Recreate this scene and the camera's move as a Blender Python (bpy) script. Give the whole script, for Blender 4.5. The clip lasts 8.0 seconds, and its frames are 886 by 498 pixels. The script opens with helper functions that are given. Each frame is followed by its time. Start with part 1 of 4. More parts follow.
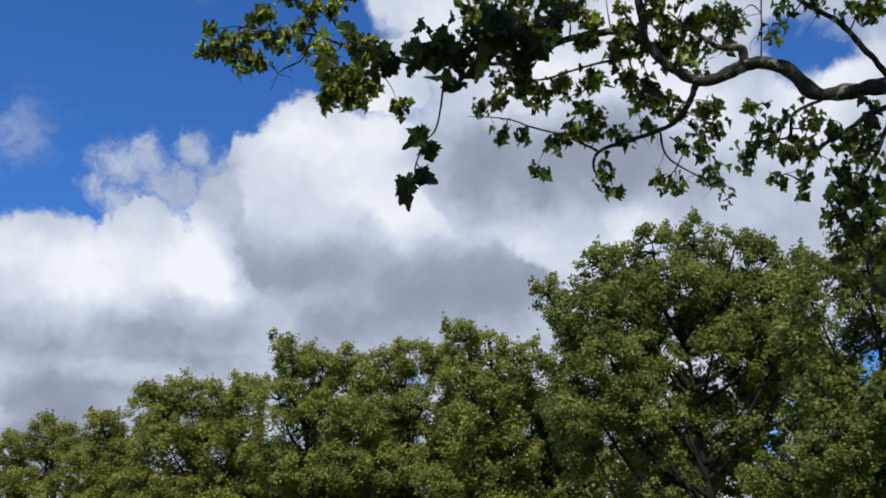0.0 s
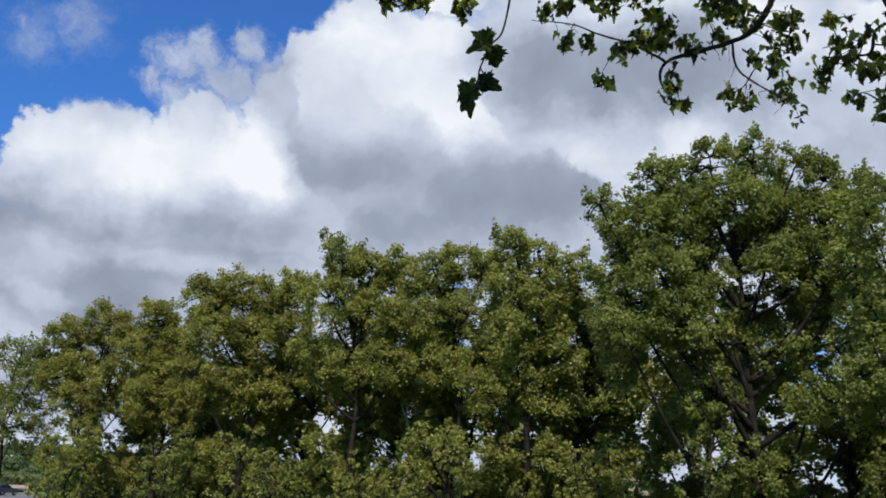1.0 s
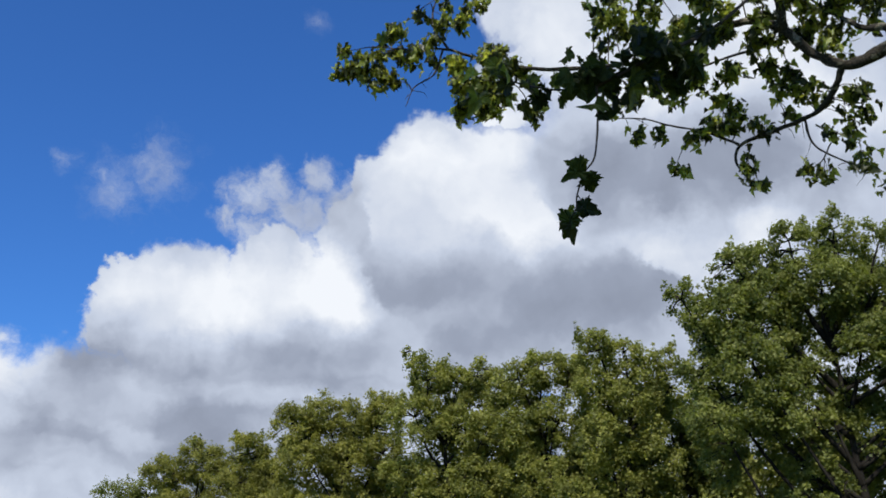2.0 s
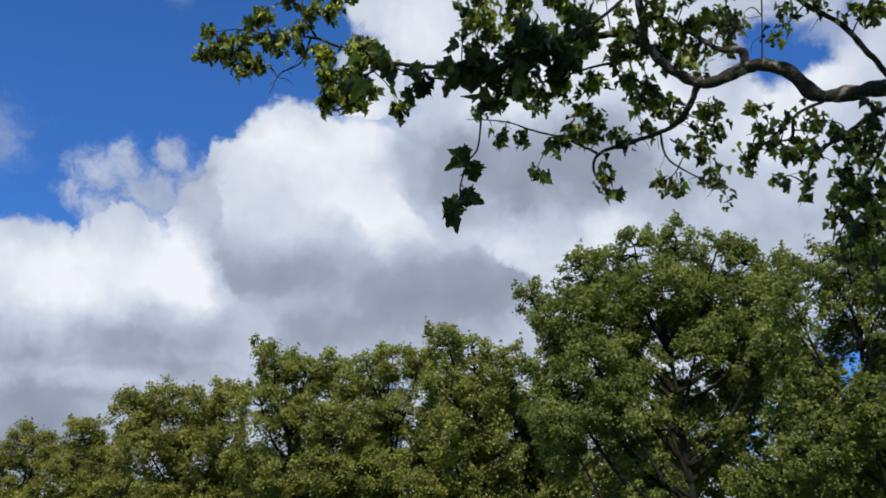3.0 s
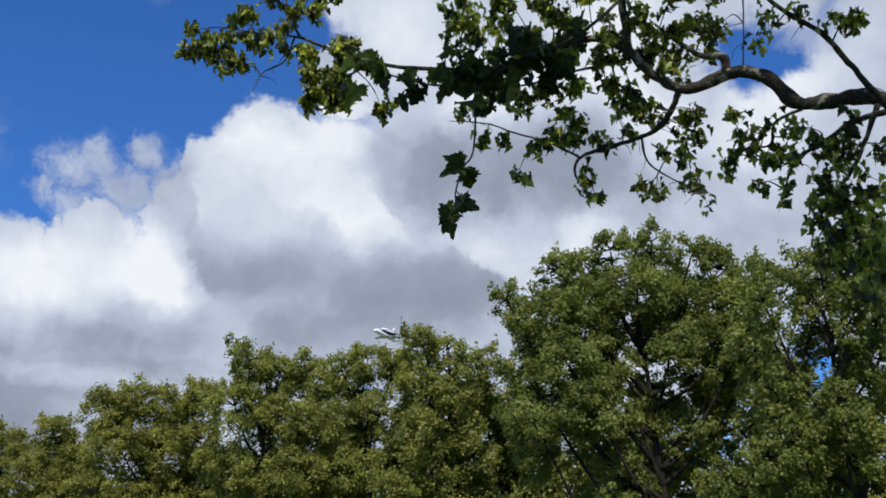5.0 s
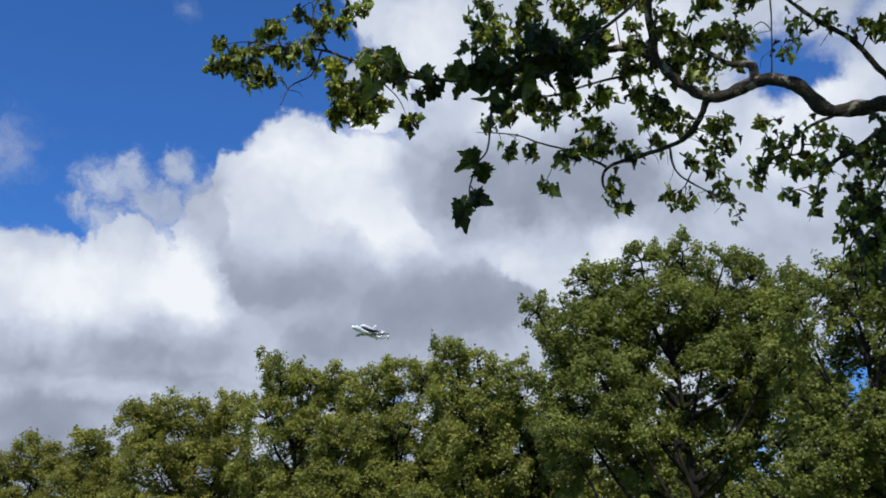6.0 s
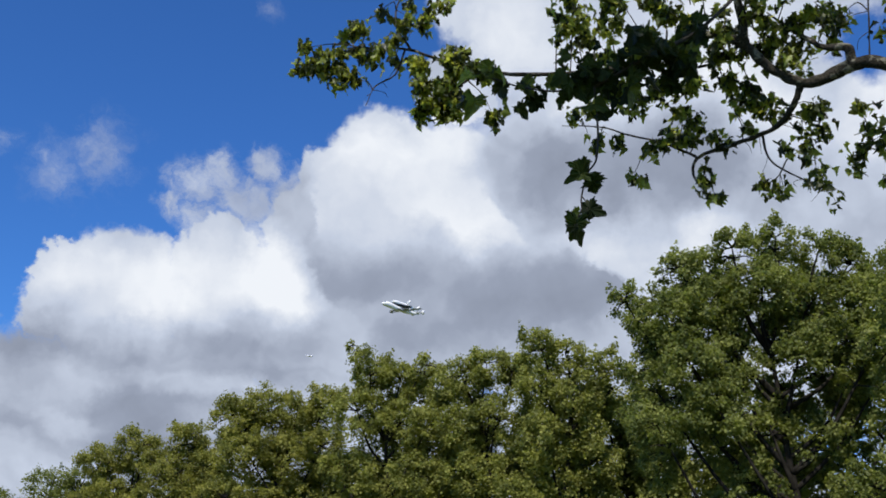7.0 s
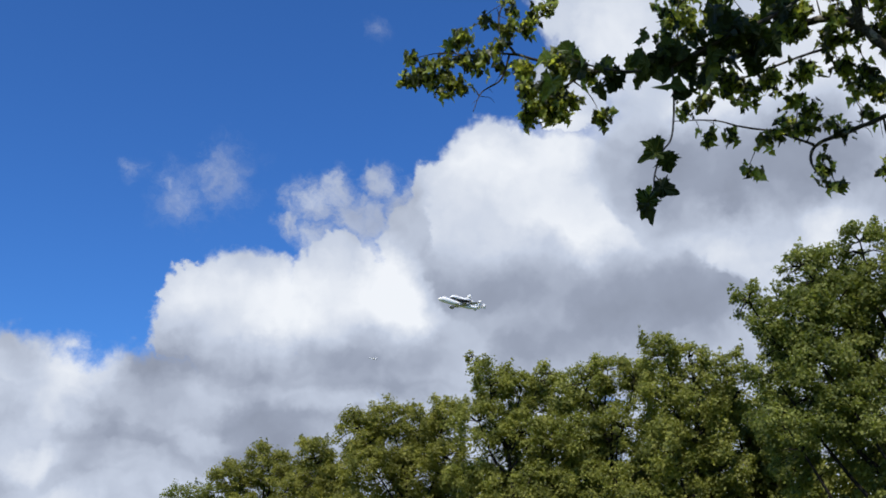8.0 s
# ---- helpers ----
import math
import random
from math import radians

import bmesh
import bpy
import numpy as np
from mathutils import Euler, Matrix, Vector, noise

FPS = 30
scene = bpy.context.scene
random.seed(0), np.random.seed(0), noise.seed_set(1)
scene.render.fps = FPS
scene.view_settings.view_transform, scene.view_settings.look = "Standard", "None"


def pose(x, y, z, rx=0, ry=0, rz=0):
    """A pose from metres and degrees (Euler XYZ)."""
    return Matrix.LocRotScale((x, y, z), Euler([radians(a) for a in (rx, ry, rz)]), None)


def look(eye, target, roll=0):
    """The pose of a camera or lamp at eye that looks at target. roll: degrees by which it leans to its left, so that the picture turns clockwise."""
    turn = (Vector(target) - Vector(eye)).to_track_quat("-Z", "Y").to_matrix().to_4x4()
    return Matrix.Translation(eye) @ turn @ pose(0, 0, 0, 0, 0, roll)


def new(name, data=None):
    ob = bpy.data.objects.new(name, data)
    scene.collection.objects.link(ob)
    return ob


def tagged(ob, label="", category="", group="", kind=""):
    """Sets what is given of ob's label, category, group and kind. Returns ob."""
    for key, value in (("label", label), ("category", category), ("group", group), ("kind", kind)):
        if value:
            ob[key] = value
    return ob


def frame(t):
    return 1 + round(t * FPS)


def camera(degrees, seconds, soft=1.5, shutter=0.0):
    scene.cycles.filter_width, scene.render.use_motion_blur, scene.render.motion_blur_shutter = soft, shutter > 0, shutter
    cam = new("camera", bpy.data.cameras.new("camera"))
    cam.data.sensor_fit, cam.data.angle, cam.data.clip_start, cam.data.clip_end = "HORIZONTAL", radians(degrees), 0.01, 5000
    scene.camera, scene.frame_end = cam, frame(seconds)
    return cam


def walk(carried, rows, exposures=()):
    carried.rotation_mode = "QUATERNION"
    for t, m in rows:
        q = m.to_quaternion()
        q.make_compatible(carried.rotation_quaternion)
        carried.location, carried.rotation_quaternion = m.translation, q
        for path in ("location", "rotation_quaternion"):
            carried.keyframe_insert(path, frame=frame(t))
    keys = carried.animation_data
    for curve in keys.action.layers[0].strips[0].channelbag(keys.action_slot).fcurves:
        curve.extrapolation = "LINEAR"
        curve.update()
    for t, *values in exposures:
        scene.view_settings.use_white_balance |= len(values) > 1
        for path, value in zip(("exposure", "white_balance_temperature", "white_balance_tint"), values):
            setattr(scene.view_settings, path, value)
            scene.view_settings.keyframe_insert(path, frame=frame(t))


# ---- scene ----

# ---------------------------------------------------------------- camera
cam = camera(47.55, 8.0, soft=1.8)
EYE = 1.6
# seconds, x, y, z from the first stand, yaw, pitch, roll
PATH = [
    (0.0, 0.035, -0.000, 0.000, 0.00, 19.11, 0.15),
    (0.3, 0.017, -0.016, 0.004, 0.22, 18.69, 0.44),
    (0.5, -0.003, -0.052, 0.014, 0.19, 17.51, 0.55),
    (0.7, -0.005, 0.004, 0.020, 0.06, 15.21, 2.53),
    (1.0, 0.000, 0.094, 0.048, 2.83, 13.62, 3.32),
    (1.2, -0.009, 0.053, 0.020, 6.17, 12.59, 2.84),
    (1.5, -0.024, 0.056, -0.013, 8.00, 12.80, -0.61),
    (1.7, -0.058, 0.025, -0.013, 9.22, 15.09, -1.43),
    (1.8, -0.069, 0.017, -0.017, 9.10, 17.63, -1.03),
    (2.0, -0.093, -0.006, -0.046, 7.54, 19.93, -0.44),
    (2.2, -0.132, -0.029, -0.043, 4.57, 20.30, -0.07),
    (3.3, -0.128, 0.036, 0.007, -1.50, 19.11, -0.70),
    (3.5, -0.145, 0.033, 0.009, -0.44, 18.80, -0.13),
    (3.8, -0.169, -0.012, -0.007, -1.76, 16.13, -0.81),
    (4.0, -0.190, -0.018, -0.017, -2.19, 15.46, -0.42),
    (4.2, -0.181, -0.007, -0.014, -2.40, 15.86, -0.44),
    (4.5, -0.181, 0.015, -0.022, -2.15, 17.48, -0.23),
    (4.7, -0.180, 0.008, -0.009, -2.74, 18.45, -0.31),
    (5.8, -0.145, 0.006, -0.022, -1.57, 20.16, -0.16),
    (6.0, -0.152, 0.017, -0.016, -0.88, 20.14, -0.10),
    (6.3, -0.156, 0.016, 0.002, 0.75, 20.03, 0.08),
    (6.5, -0.166, 0.018, 0.012, 1.61, 20.04, 0.08),
    (7.0, -0.173, 0.021, 0.032, 4.28, 19.63, 0.33),
    (7.2, -0.159, 0.010, 0.013, 5.87, 19.97, 0.25),
    (7.5, -0.155, -0.017, -0.002, 7.56, 20.21, 0.15),
    (7.7, -0.146, -0.002, -0.007, 9.14, 20.10, 0.38),
    (8.0, -0.153, -0.002, -0.030, 11.24, 20.19, 0.29),
]


def stand(x, y, z, yaw, pitch, roll):
    """Camera pose from yaw to the left, pitch up and a lean to the left about the line of sight."""
    return pose(x, y, EYE + z, 90 + pitch, 0, yaw) @ pose(0, 0, 0, 0, 0, roll)


walk(cam, [(row[0], stand(*row[1:])) for row in PATH], [(0.0, 0.0), (0.6, 0.0), (1.0, 0.04), (1.5, 0.10), (2.0, 0.04), (3.3, 0.0), (8.0, 0.0)])

# ---------------------------------------------------------------- world: sky with cumulus, and sun
SUN_AZ, SUN_EL = 172.0, 52.0      # degrees to the left of straight ahead, and up


def heading(az, el):
    a, e = radians(az), radians(el)
    return Vector((-math.sin(a) * math.cos(e), math.cos(a) * math.cos(e), math.sin(e)))


class Nodes:
    """Short hand for node trees."""

    def __init__(self, tree):
        self.tree = tree
        tree.nodes.clear()

    def add(self, kind):
        return self.tree.nodes.new(kind)

    def put(self, socket, value):
        if isinstance(value, bpy.types.NodeSocket):
            self.tree.links.new(value, socket)
        elif value is not None:
            socket.default_value = value

    def math(self, op, a, b=None, c=None, clamp=False):
        node = self.add("ShaderNodeMath")
        node.operation, node.use_clamp = op, clamp
        for socket, value in zip(node.inputs, (a, b, c)):
            self.put(socket, value)
        return node.outputs[0]

    def vec(self, op, a, b=None, scale=None):
        node = self.add("ShaderNodeVectorMath")
        node.operation = op
        self.put(node.inputs[0], a)
        self.put(node.inputs[1], b)
        self.put(node.inputs[3], scale)
        return node.outputs[1 if op in ("DISTANCE", "LENGTH", "DOT_PRODUCT") else 0]

    def noise(self, vector, scale, detail=4.0, rough=0.55, colour=False):
        node = self.add("ShaderNodeTexNoise")
        self.put(node.inputs["Vector"], vector)
        node.inputs["Scale"].default_value = scale
        node.inputs["Detail"].default_value = detail
        node.inputs["Roughness"].default_value = rough
        return node.outputs["Color" if colour else "Fac"]

    def remap(self, value, a, b, c, d, smooth=True):
        node = self.add("ShaderNodeMapRange")
        node.interpolation_type = "SMOOTHSTEP" if smooth else "LINEAR"
        for socket, v in zip(node.inputs, (value, a, b, c, d)):
            self.put(socket, v)
        return node.outputs[0]

    def ramp(self, stops, value):
        node = self.add("ShaderNodeValToRGB")
        elements = node.color_ramp.elements
        while len(elements) < len(stops):
            elements.new(0.5)
        for element, (at, colour) in zip(elements, stops):
            element.position, element.color = at, (*colour, 1)
        self.put(node.inputs[0], value)
        return node.outputs[0]

    def mix(self, fac, a, b, blend="MIX"):
        node = self.add("ShaderNodeMix")
        node.data_type, node.blend_type = "RGBA", blend
        self.put(node.inputs[0], fac)
        self.put(node.inputs[6], a)
        self.put(node.inputs[7], b)
        return node.outputs[2]


# heaps of cloud: azimuth to the left, elevation, radius in degrees
HEAPS = [(-12.5, 22.2, 15.5), (4.6, 19.4, 8.4), (7.6, 23.2, 4.4), (15.8, 15.6, 4.8), (23.0, 15.6, 4.6), (33.5, 8.4, 6.2), (20.9, 7.2, 8.4),
         (9.0, 8.8, 8.4), (-6.9, 8.9, 9.7), (3.0, 28.8, 2.7), (-1.3, 34.8, 6.0), (-18.9, 36.0, 9.5), (40.0, 6.6, 6.4), (28.0, 2.0, 8.0), (42.0, 1.0, 9.0), (12.0, 1.0, 10.0), (-8.0, 1.0, 12.0), (-30.0, 3.0, 14.0), (-34.0, 20.0, 14.0),
         (11.7, 19.6, 4.2), (11.3, 15.6, 4.6), (-0.5, 15.6, 5.0), (10.4, 22.6, 3.0), (28.0, 8.0, 6.6), (25.4, 15.4, 2.9), (26.2, 17.4, 1.9), (17.5, 18.0, 3.0)]
WISPS = [(19.0, 22.4, 2.4), (18.0, 23.1, 1.9), (18.9, 20.7, 2.3), (16.2, 21.4, 2.6), (15.4, 23.8, 1.8), (16.0, 19.8, 2.6), (14.1, 20.8, 2.3), (20.3, 21.2, 1.4), (13.6, 22.6, 2.4), (17.2, 22.0, 2.4)]
FAINT = [(24.9, 23.4, 4.2), (27.0, 22.4, 3.6), (25.6, 23.8, 2.2), (30.3, 23.4, 1.9), (28.1, 22.8, 1.9), (15.9, 32.2, 1.6)]
HOLES = [(-22.9, 28.4, 2.5), (-21.6, 29.3, 1.9), (-23.8, 28.0, 1.7), (-22.8, 11.2, 1.7)]
BRIGHT = [(14.4, 18.8, 2.6), (13.8, 16.4, 2.4), (32.0, 9.4, 3.4), (31.5, 4.6, 3.6), (8.4, 24.6, 5.0), (4.4, 23.3, 3.4), (3.9, 27.1, 3.6), (25.5, 16.9, 4.2), (18.7, 17.2, 4.8), (21.5, 16.4, 3.6), (14.4, 17.3, 3.5), (-6.9, 19.4, 2.9), (-11.2, 19.7, 3.2), (0.4, 31.9, 4.0), (-4.4, 20.1, 2.6), (-13.2, 30.5, 6.5), (-6.0, 28.5, 4.5), (-16.0, 26.0, 4.0), (-22.6, 25.6, 5.0), (31.0, 12.5, 3.5)]
GREY = [(6.5, 14.2, 4.0), (2.0, 15.4, 4.4), (-3.7, 22.6, 4.8), (-8.9, 23.2, 5.2), (-12.8, 24.1, 5.2), (-1.5, 24.6, 3.5), (-3.4, 15.9, 4.5), (17.2, 12.6, 3.8), (12.3, 13.0, 3.8), (26.6, 12.4, 3.0), (22.0, 11.6, 4.0), (30.9, 10.0, 3.5), (20.0, 8.5, 4.0), (14.0, 9.0, 4.0), (31.0, 7.2, 2.6)]
# the tower of cloud before the others: bright crest, grey foot
TOWER = [(-3.2, 15.4, 4.4), (6.7, 19.8, 5.5), (3.4, 17.6, 5.0), (0.6, 16.2, 4.4), (9.2, 21.4, 3.0)]
CREST = [(2.6, 21.4, 2.6), (5.2, 22.6, 2.6), (3.4, 24.2, 2.6)]

world = bpy.data.worlds.new("sky")
scene.world = world
world.use_nodes = True
n = Nodes(world.node_tree)
sky = n.add("ShaderNodeTexSky")
sky.sky_type, sky.sun_disc, sky.sun_elevation, sky.sun_rotation = "NISHITA", False, radians(SUN_EL), radians(-SUN_AZ)
sky.altitude, sky.air_density, sky.dust_density, sky.ozone_density = 50, 1.0, 0.3, 2.5
ray = n.add("ShaderNodeTexCoord").outputs["Generated"]
bend = n.vec("SUBTRACT", n.noise(ray, 9.0, 6.0, 0.6, True), (0.5, 0.5, 0.5))
bend2 = n.vec("SUBTRACT", n.noise(ray, 34.0, 5.0, 0.6, True), (0.5, 0.5, 0.5))
bend3 = n.vec("SUBTRACT", n.noise(ray, 110.0, 3.0, 0.6, True), (0.5, 0.5, 0.5))
bent = n.vec("ADD", n.vec("ADD", ray, n.vec("SCALE", bend, scale=0.085)), n.vec("ADD", n.vec("SCALE", bend2, scale=0.040), n.vec("SCALE", bend3, scale=0.012)))


def heap(where, spots, inner, op="MAXIMUM"):
    """How far a direction lies inside one of the round spots, 0 to 1."""
    total = None
    for az, el, r in spots:
        d = n.vec("DISTANCE", where, tuple(heading(az, el)))
        w = n.remap(d, radians(r), radians(r) * inner, 0.0, 1.0)
        total = w if total is None else n.math(op, total, w)
    return total


cover = heap(bent, HEAPS, 0.78)
drift = n.vec("ADD", ray, n.vec("ADD", n.vec("SCALE", bend, scale=0.03), n.vec("SCALE", bend2, scale=0.03)))
fray = n.math("SUBTRACT", n.noise(n.vec("ADD", ray, n.vec("SCALE", bend2, scale=0.05)), 26.0, 7.0, 0.66), 0.5)
thin = n.remap(n.math("ADD", n.math("MULTIPLY", heap(drift, WISPS, 0.1), 0.8), n.math("MULTIPLY", fray, 2.0)), 0.08, 0.90, 0.0, 0.84)
thin = n.math("MULTIPLY", thin, heap(drift, WISPS, 0.55))
torn = n.math("MULTIPLY", heap(bent, HOLES, 0.3), 1.0)
far_cover = n.remap(n.noise(ray, 2.6, 6.0, 0.55), 0.53, 0.62, 0.0, 1.0)
outside = n.remap(n.vec("DISTANCE", ray, tuple(heading(2, 18))), 0.75, 1.05, 0.0, 1.0)
cover = n.math("MAXIMUM", cover, n.math("MULTIPLY", far_cover, outside))
faint = n.remap(n.math("ADD", n.math("MULTIPLY", heap(drift, FAINT, 0.0), 0.6), n.math("MULTIPLY", fray, 1.7)), 0.15, 1.05, 0.0, 0.55)
faint = n.math("MULTIPLY", faint, heap(drift, FAINT, 0.0))
cover = n.math("MAXIMUM", n.math("MAXIMUM", cover, thin), faint)
cover = n.math("SUBTRACT", cover, torn, clamp=True)

soft_ray = n.vec("ADD", n.vec("ADD", ray, n.vec("SCALE", bend, scale=0.085)), n.vec("SCALE", bend2, scale=0.016))
tone = n.math("ADD", 0.63, n.math("MULTIPLY", heap(soft_ray, BRIGHT, 0.1, "ADD"), 0.26))
tone = n.math("SUBTRACT", tone, n.math("MULTIPLY", heap(soft_ray, GREY, 0.1, "ADD"), 0.215))
lean = n.vec("ADD", soft_ray, tuple(heading(60, 60) * 0.022))
relief = n.math("SUBTRACT", n.noise(soft_ray, 12.0, 3.0, 0.5), n.noise(lean, 12.0, 3.0, 0.5))
tone = n.math("ADD", tone, n.math("MULTIPLY", relief, 0.6))
tone = n.math("ADD", tone, n.math("MULTIPLY", n.math("SUBTRACT", n.noise(soft_ray, 5.0, 3.0), 0.5), 0.25), clamp=True)
layers = n.noise(n.vec("MULTIPLY", soft_ray, (4.0, 4.0, 24.0)), 1.0, 3.0, 0.45)       # flat layers low in the sky
up = n.vec("DOT_PRODUCT", ray, (0.0, 0.0, 1.0))
low_sky = n.remap(up, 0.20, 0.27, 1.0, 0.0)
tone = n.math("ADD", tone, n.math("MULTIPLY", n.math("MULTIPLY", n.math("SUBTRACT", layers, 0.45), low_sky), 0.85), clamp=True)
soft_up = n.vec("DOT_PRODUCT", soft_ray, (0.0, 0.0, 1.0))
tower = n.math("MULTIPLY", heap(n.vec("ADD", soft_ray, n.vec("SCALE", bend3, scale=0.010)), TOWER, 0.88), n.math("MULTIPLY", n.remap(soft_up, 0.345, 0.41, 1.0, 0.0), n.remap(soft_up, 0.255, 0.335, 0.0, 1.0)))
foot = n.remap(soft_up, 0.268, 0.378, 0.12, 0.86)
foot = n.math("ADD", foot, n.math("MULTIPLY", n.math("MINIMUM", heap(soft_ray, CREST, 0.1, "ADD"), 1.0), 0.30))
foot = n.math("ADD", foot, n.math("MULTIPLY", relief, 0.35), clamp=True)
tone = n.math("ADD", n.math("MULTIPLY", tone, n.math("SUBTRACT", 1.0, tower)), n.math("MULTIPLY", foot, tower), clamp=True)
cloud = n.ramp([(0.0, (0.195, 0.222, 0.29)), (0.42, (0.32, 0.363, 0.465)), (0.7, (0.555, 0.618, 0.745)), (1.0, (0.87, 0.905, 0.96))], tone)
blue = n.mix(1.0, sky.outputs[0], (0.0375, 0.081, 0.145, 1.0), "MULTIPLY")
both = n.mix(cover, blue, cloud)
back = n.add("ShaderNodeBackground")
n.put(back.inputs["Color"], both)
back.inputs["Strength"].default_value = 1.0
n.put(n.add("ShaderNodeOutputWorld").inputs[0], back.outputs[0])

sun = new("sun", bpy.data.lights.new("sun", "SUN"))
sun.data.energy, sun.data.angle, sun.data.color = 5.0, radians(0.5), (1.0, 0.95, 0.86)
sun.matrix_world = look(heading(SUN_AZ, SUN_EL) * 300, (0, 0, 0))
scene.view_settings.exposure = 0.0


# ---------------------------------------------------------------- materials
def material(name):
    m = bpy.data.materials.new(name)
    m.use_nodes = True
    return m, Nodes(m.node_tree)


def finish(k, shader):
    k.put(k.add("ShaderNodeOutputMaterial").inputs[0], shader)


def plain(name, low, high, scale, rough=0.7, bump=0.0, metal=0.0, island=0.0):
    """A surface whose colour wanders between two tones at two sizes, with fine relief."""
    m, k = material(name)
    at = k.add("ShaderNodeTexCoord").outputs["Object"]
    coarse, fine = k.noise(at, scale, 4.0), k.noise(at, scale * 9, 3.0, 0.6)
    fac = k.math("ADD", k.math("MULTIPLY", coarse, 0.65), k.math("MULTIPLY", fine, 0.35))
    if island:
        fac = k.math("ADD", fac, k.math("MULTIPLY", k.math("SUBTRACT", k.add("ShaderNodeObjectInfo").outputs["Random"], 0.5), island))
    fac = k.remap(fac, 0.3, 0.7, 0.0, 1.0)
    p = k.add("ShaderNodeBsdfPrincipled")
    k.put(p.inputs["Base Color"], k.mix(fac, (*low, 1), (*high, 1)))
    p.inputs["Roughness"].default_value, p.inputs["Metallic"].default_value = rough, metal
    p.inputs["Specular IOR Level"].default_value = 0.1 if rough > 0.82 else 0.5
    if bump:
        b = k.add("ShaderNodeBump")
        b.inputs["Strength"].default_value = bump
        k.put(b.inputs["Height"], fine)
        k.put(p.inputs["Normal"], b.outputs[0])
    finish(k, p.outputs[0])
    return m


def leafy(name, dark, light, through_light, patch, glow=0.35, objects=False, low=0.6, each=0.3, gloss=0.2, lean=0.0):
    """Leaf blades: each of its own green, let some light through, waxy on top. each: how far single blades differ."""
    m, k = material(name)
    if objects:
        one = k.add("ShaderNodeObjectInfo").outputs["Random"]
    else:
        one = k.add("ShaderNodeNewGeometry").outputs["Random Per Island"]
    at = k.add("ShaderNodeTexCoord").outputs["Object"]
    fac = k.math("ADD", k.math("MULTIPLY", one, each), k.math("MULTIPLY", k.noise(at, patch, 3.0), 1.35 - each))
    fac = k.remap(fac, 0.38 + lean, 0.98 + lean * 0.5, 0.0, 1.0)
    colour = k.mix(fac, (*dark, 1), (*light, 1))
    p = k.add("ShaderNodeBsdfPrincipled")
    k.put(p.inputs["Base Color"], colour)
    p.inputs["Roughness"].default_value = 0.62 - gloss * 0.5
    p.inputs["Specular IOR Level"].default_value = gloss
    t = k.add("ShaderNodeBsdfTranslucent")
    k.put(t.inputs[0], k.mix(fac, tuple(c * low for c in through_light) + (1,), (*through_light, 1)))
    s = k.add("ShaderNodeMixShader")
    s.inputs[0].default_value = glow
    k.put(s.inputs[1], p.outputs[0])
    k.put(s.inputs[2], t.outputs[0])
    finish(k, s.outputs[0])
    return m


LEAF_FAR = leafy("leaves_far", (0.080, 0.098, 0.028), (0.345, 0.345, 0.085), (0.38, 0.43, 0.055), 0.9, 0.44)
LEAF_OLIVE = leafy("leaves_olive", (0.086, 0.098, 0.029), (0.36, 0.347, 0.080), (0.39, 0.42, 0.055), 0.9, 0.44)
LEAF_GREEN = leafy("leaves_green", (0.060, 0.082, 0.025), (0.27, 0.285, 0.078), (0.33, 0.40, 0.055), 0.9, 0.44)
# near-black to bright blades: crown shade and sunlight put into the leaf colours
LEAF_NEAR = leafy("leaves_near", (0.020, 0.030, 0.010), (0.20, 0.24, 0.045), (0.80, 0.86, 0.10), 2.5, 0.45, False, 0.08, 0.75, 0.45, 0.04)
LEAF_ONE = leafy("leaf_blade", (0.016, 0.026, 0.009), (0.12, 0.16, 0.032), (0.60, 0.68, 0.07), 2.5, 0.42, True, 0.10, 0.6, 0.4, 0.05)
# leaf_blade again with shade painted in: darker, less light let through
LEAF_SHADED = leafy("leaf_blade_painted_shade", (0.012, 0.020, 0.008), (0.055, 0.075, 0.020), (0.12, 0.17, 0.02), 2.5, 0.25, True, 0.2, 0.5, 0.12)
LEAF_WOOD = leafy("leaves_distant_wood", (0.035, 0.060, 0.018), (0.085, 0.115, 0.035), (0.10, 0.14, 0.03), 0.05, 0.2)
LEAF_SHRUB = leafy("leaves_shrub", (0.030, 0.040, 0.014), (0.13, 0.145, 0.045), (0.16, 0.20, 0.03), 0.5, 0.3)
BARK_PALE = plain("bark_pale", (0.20, 0.19, 0.16), (0.40, 0.38, 0.33), 1.5, 0.85, 0.4)
# near-black colour keeps trunks and limbs dark even where sun reaches them
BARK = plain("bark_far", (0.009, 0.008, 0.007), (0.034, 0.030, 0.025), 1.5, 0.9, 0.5)


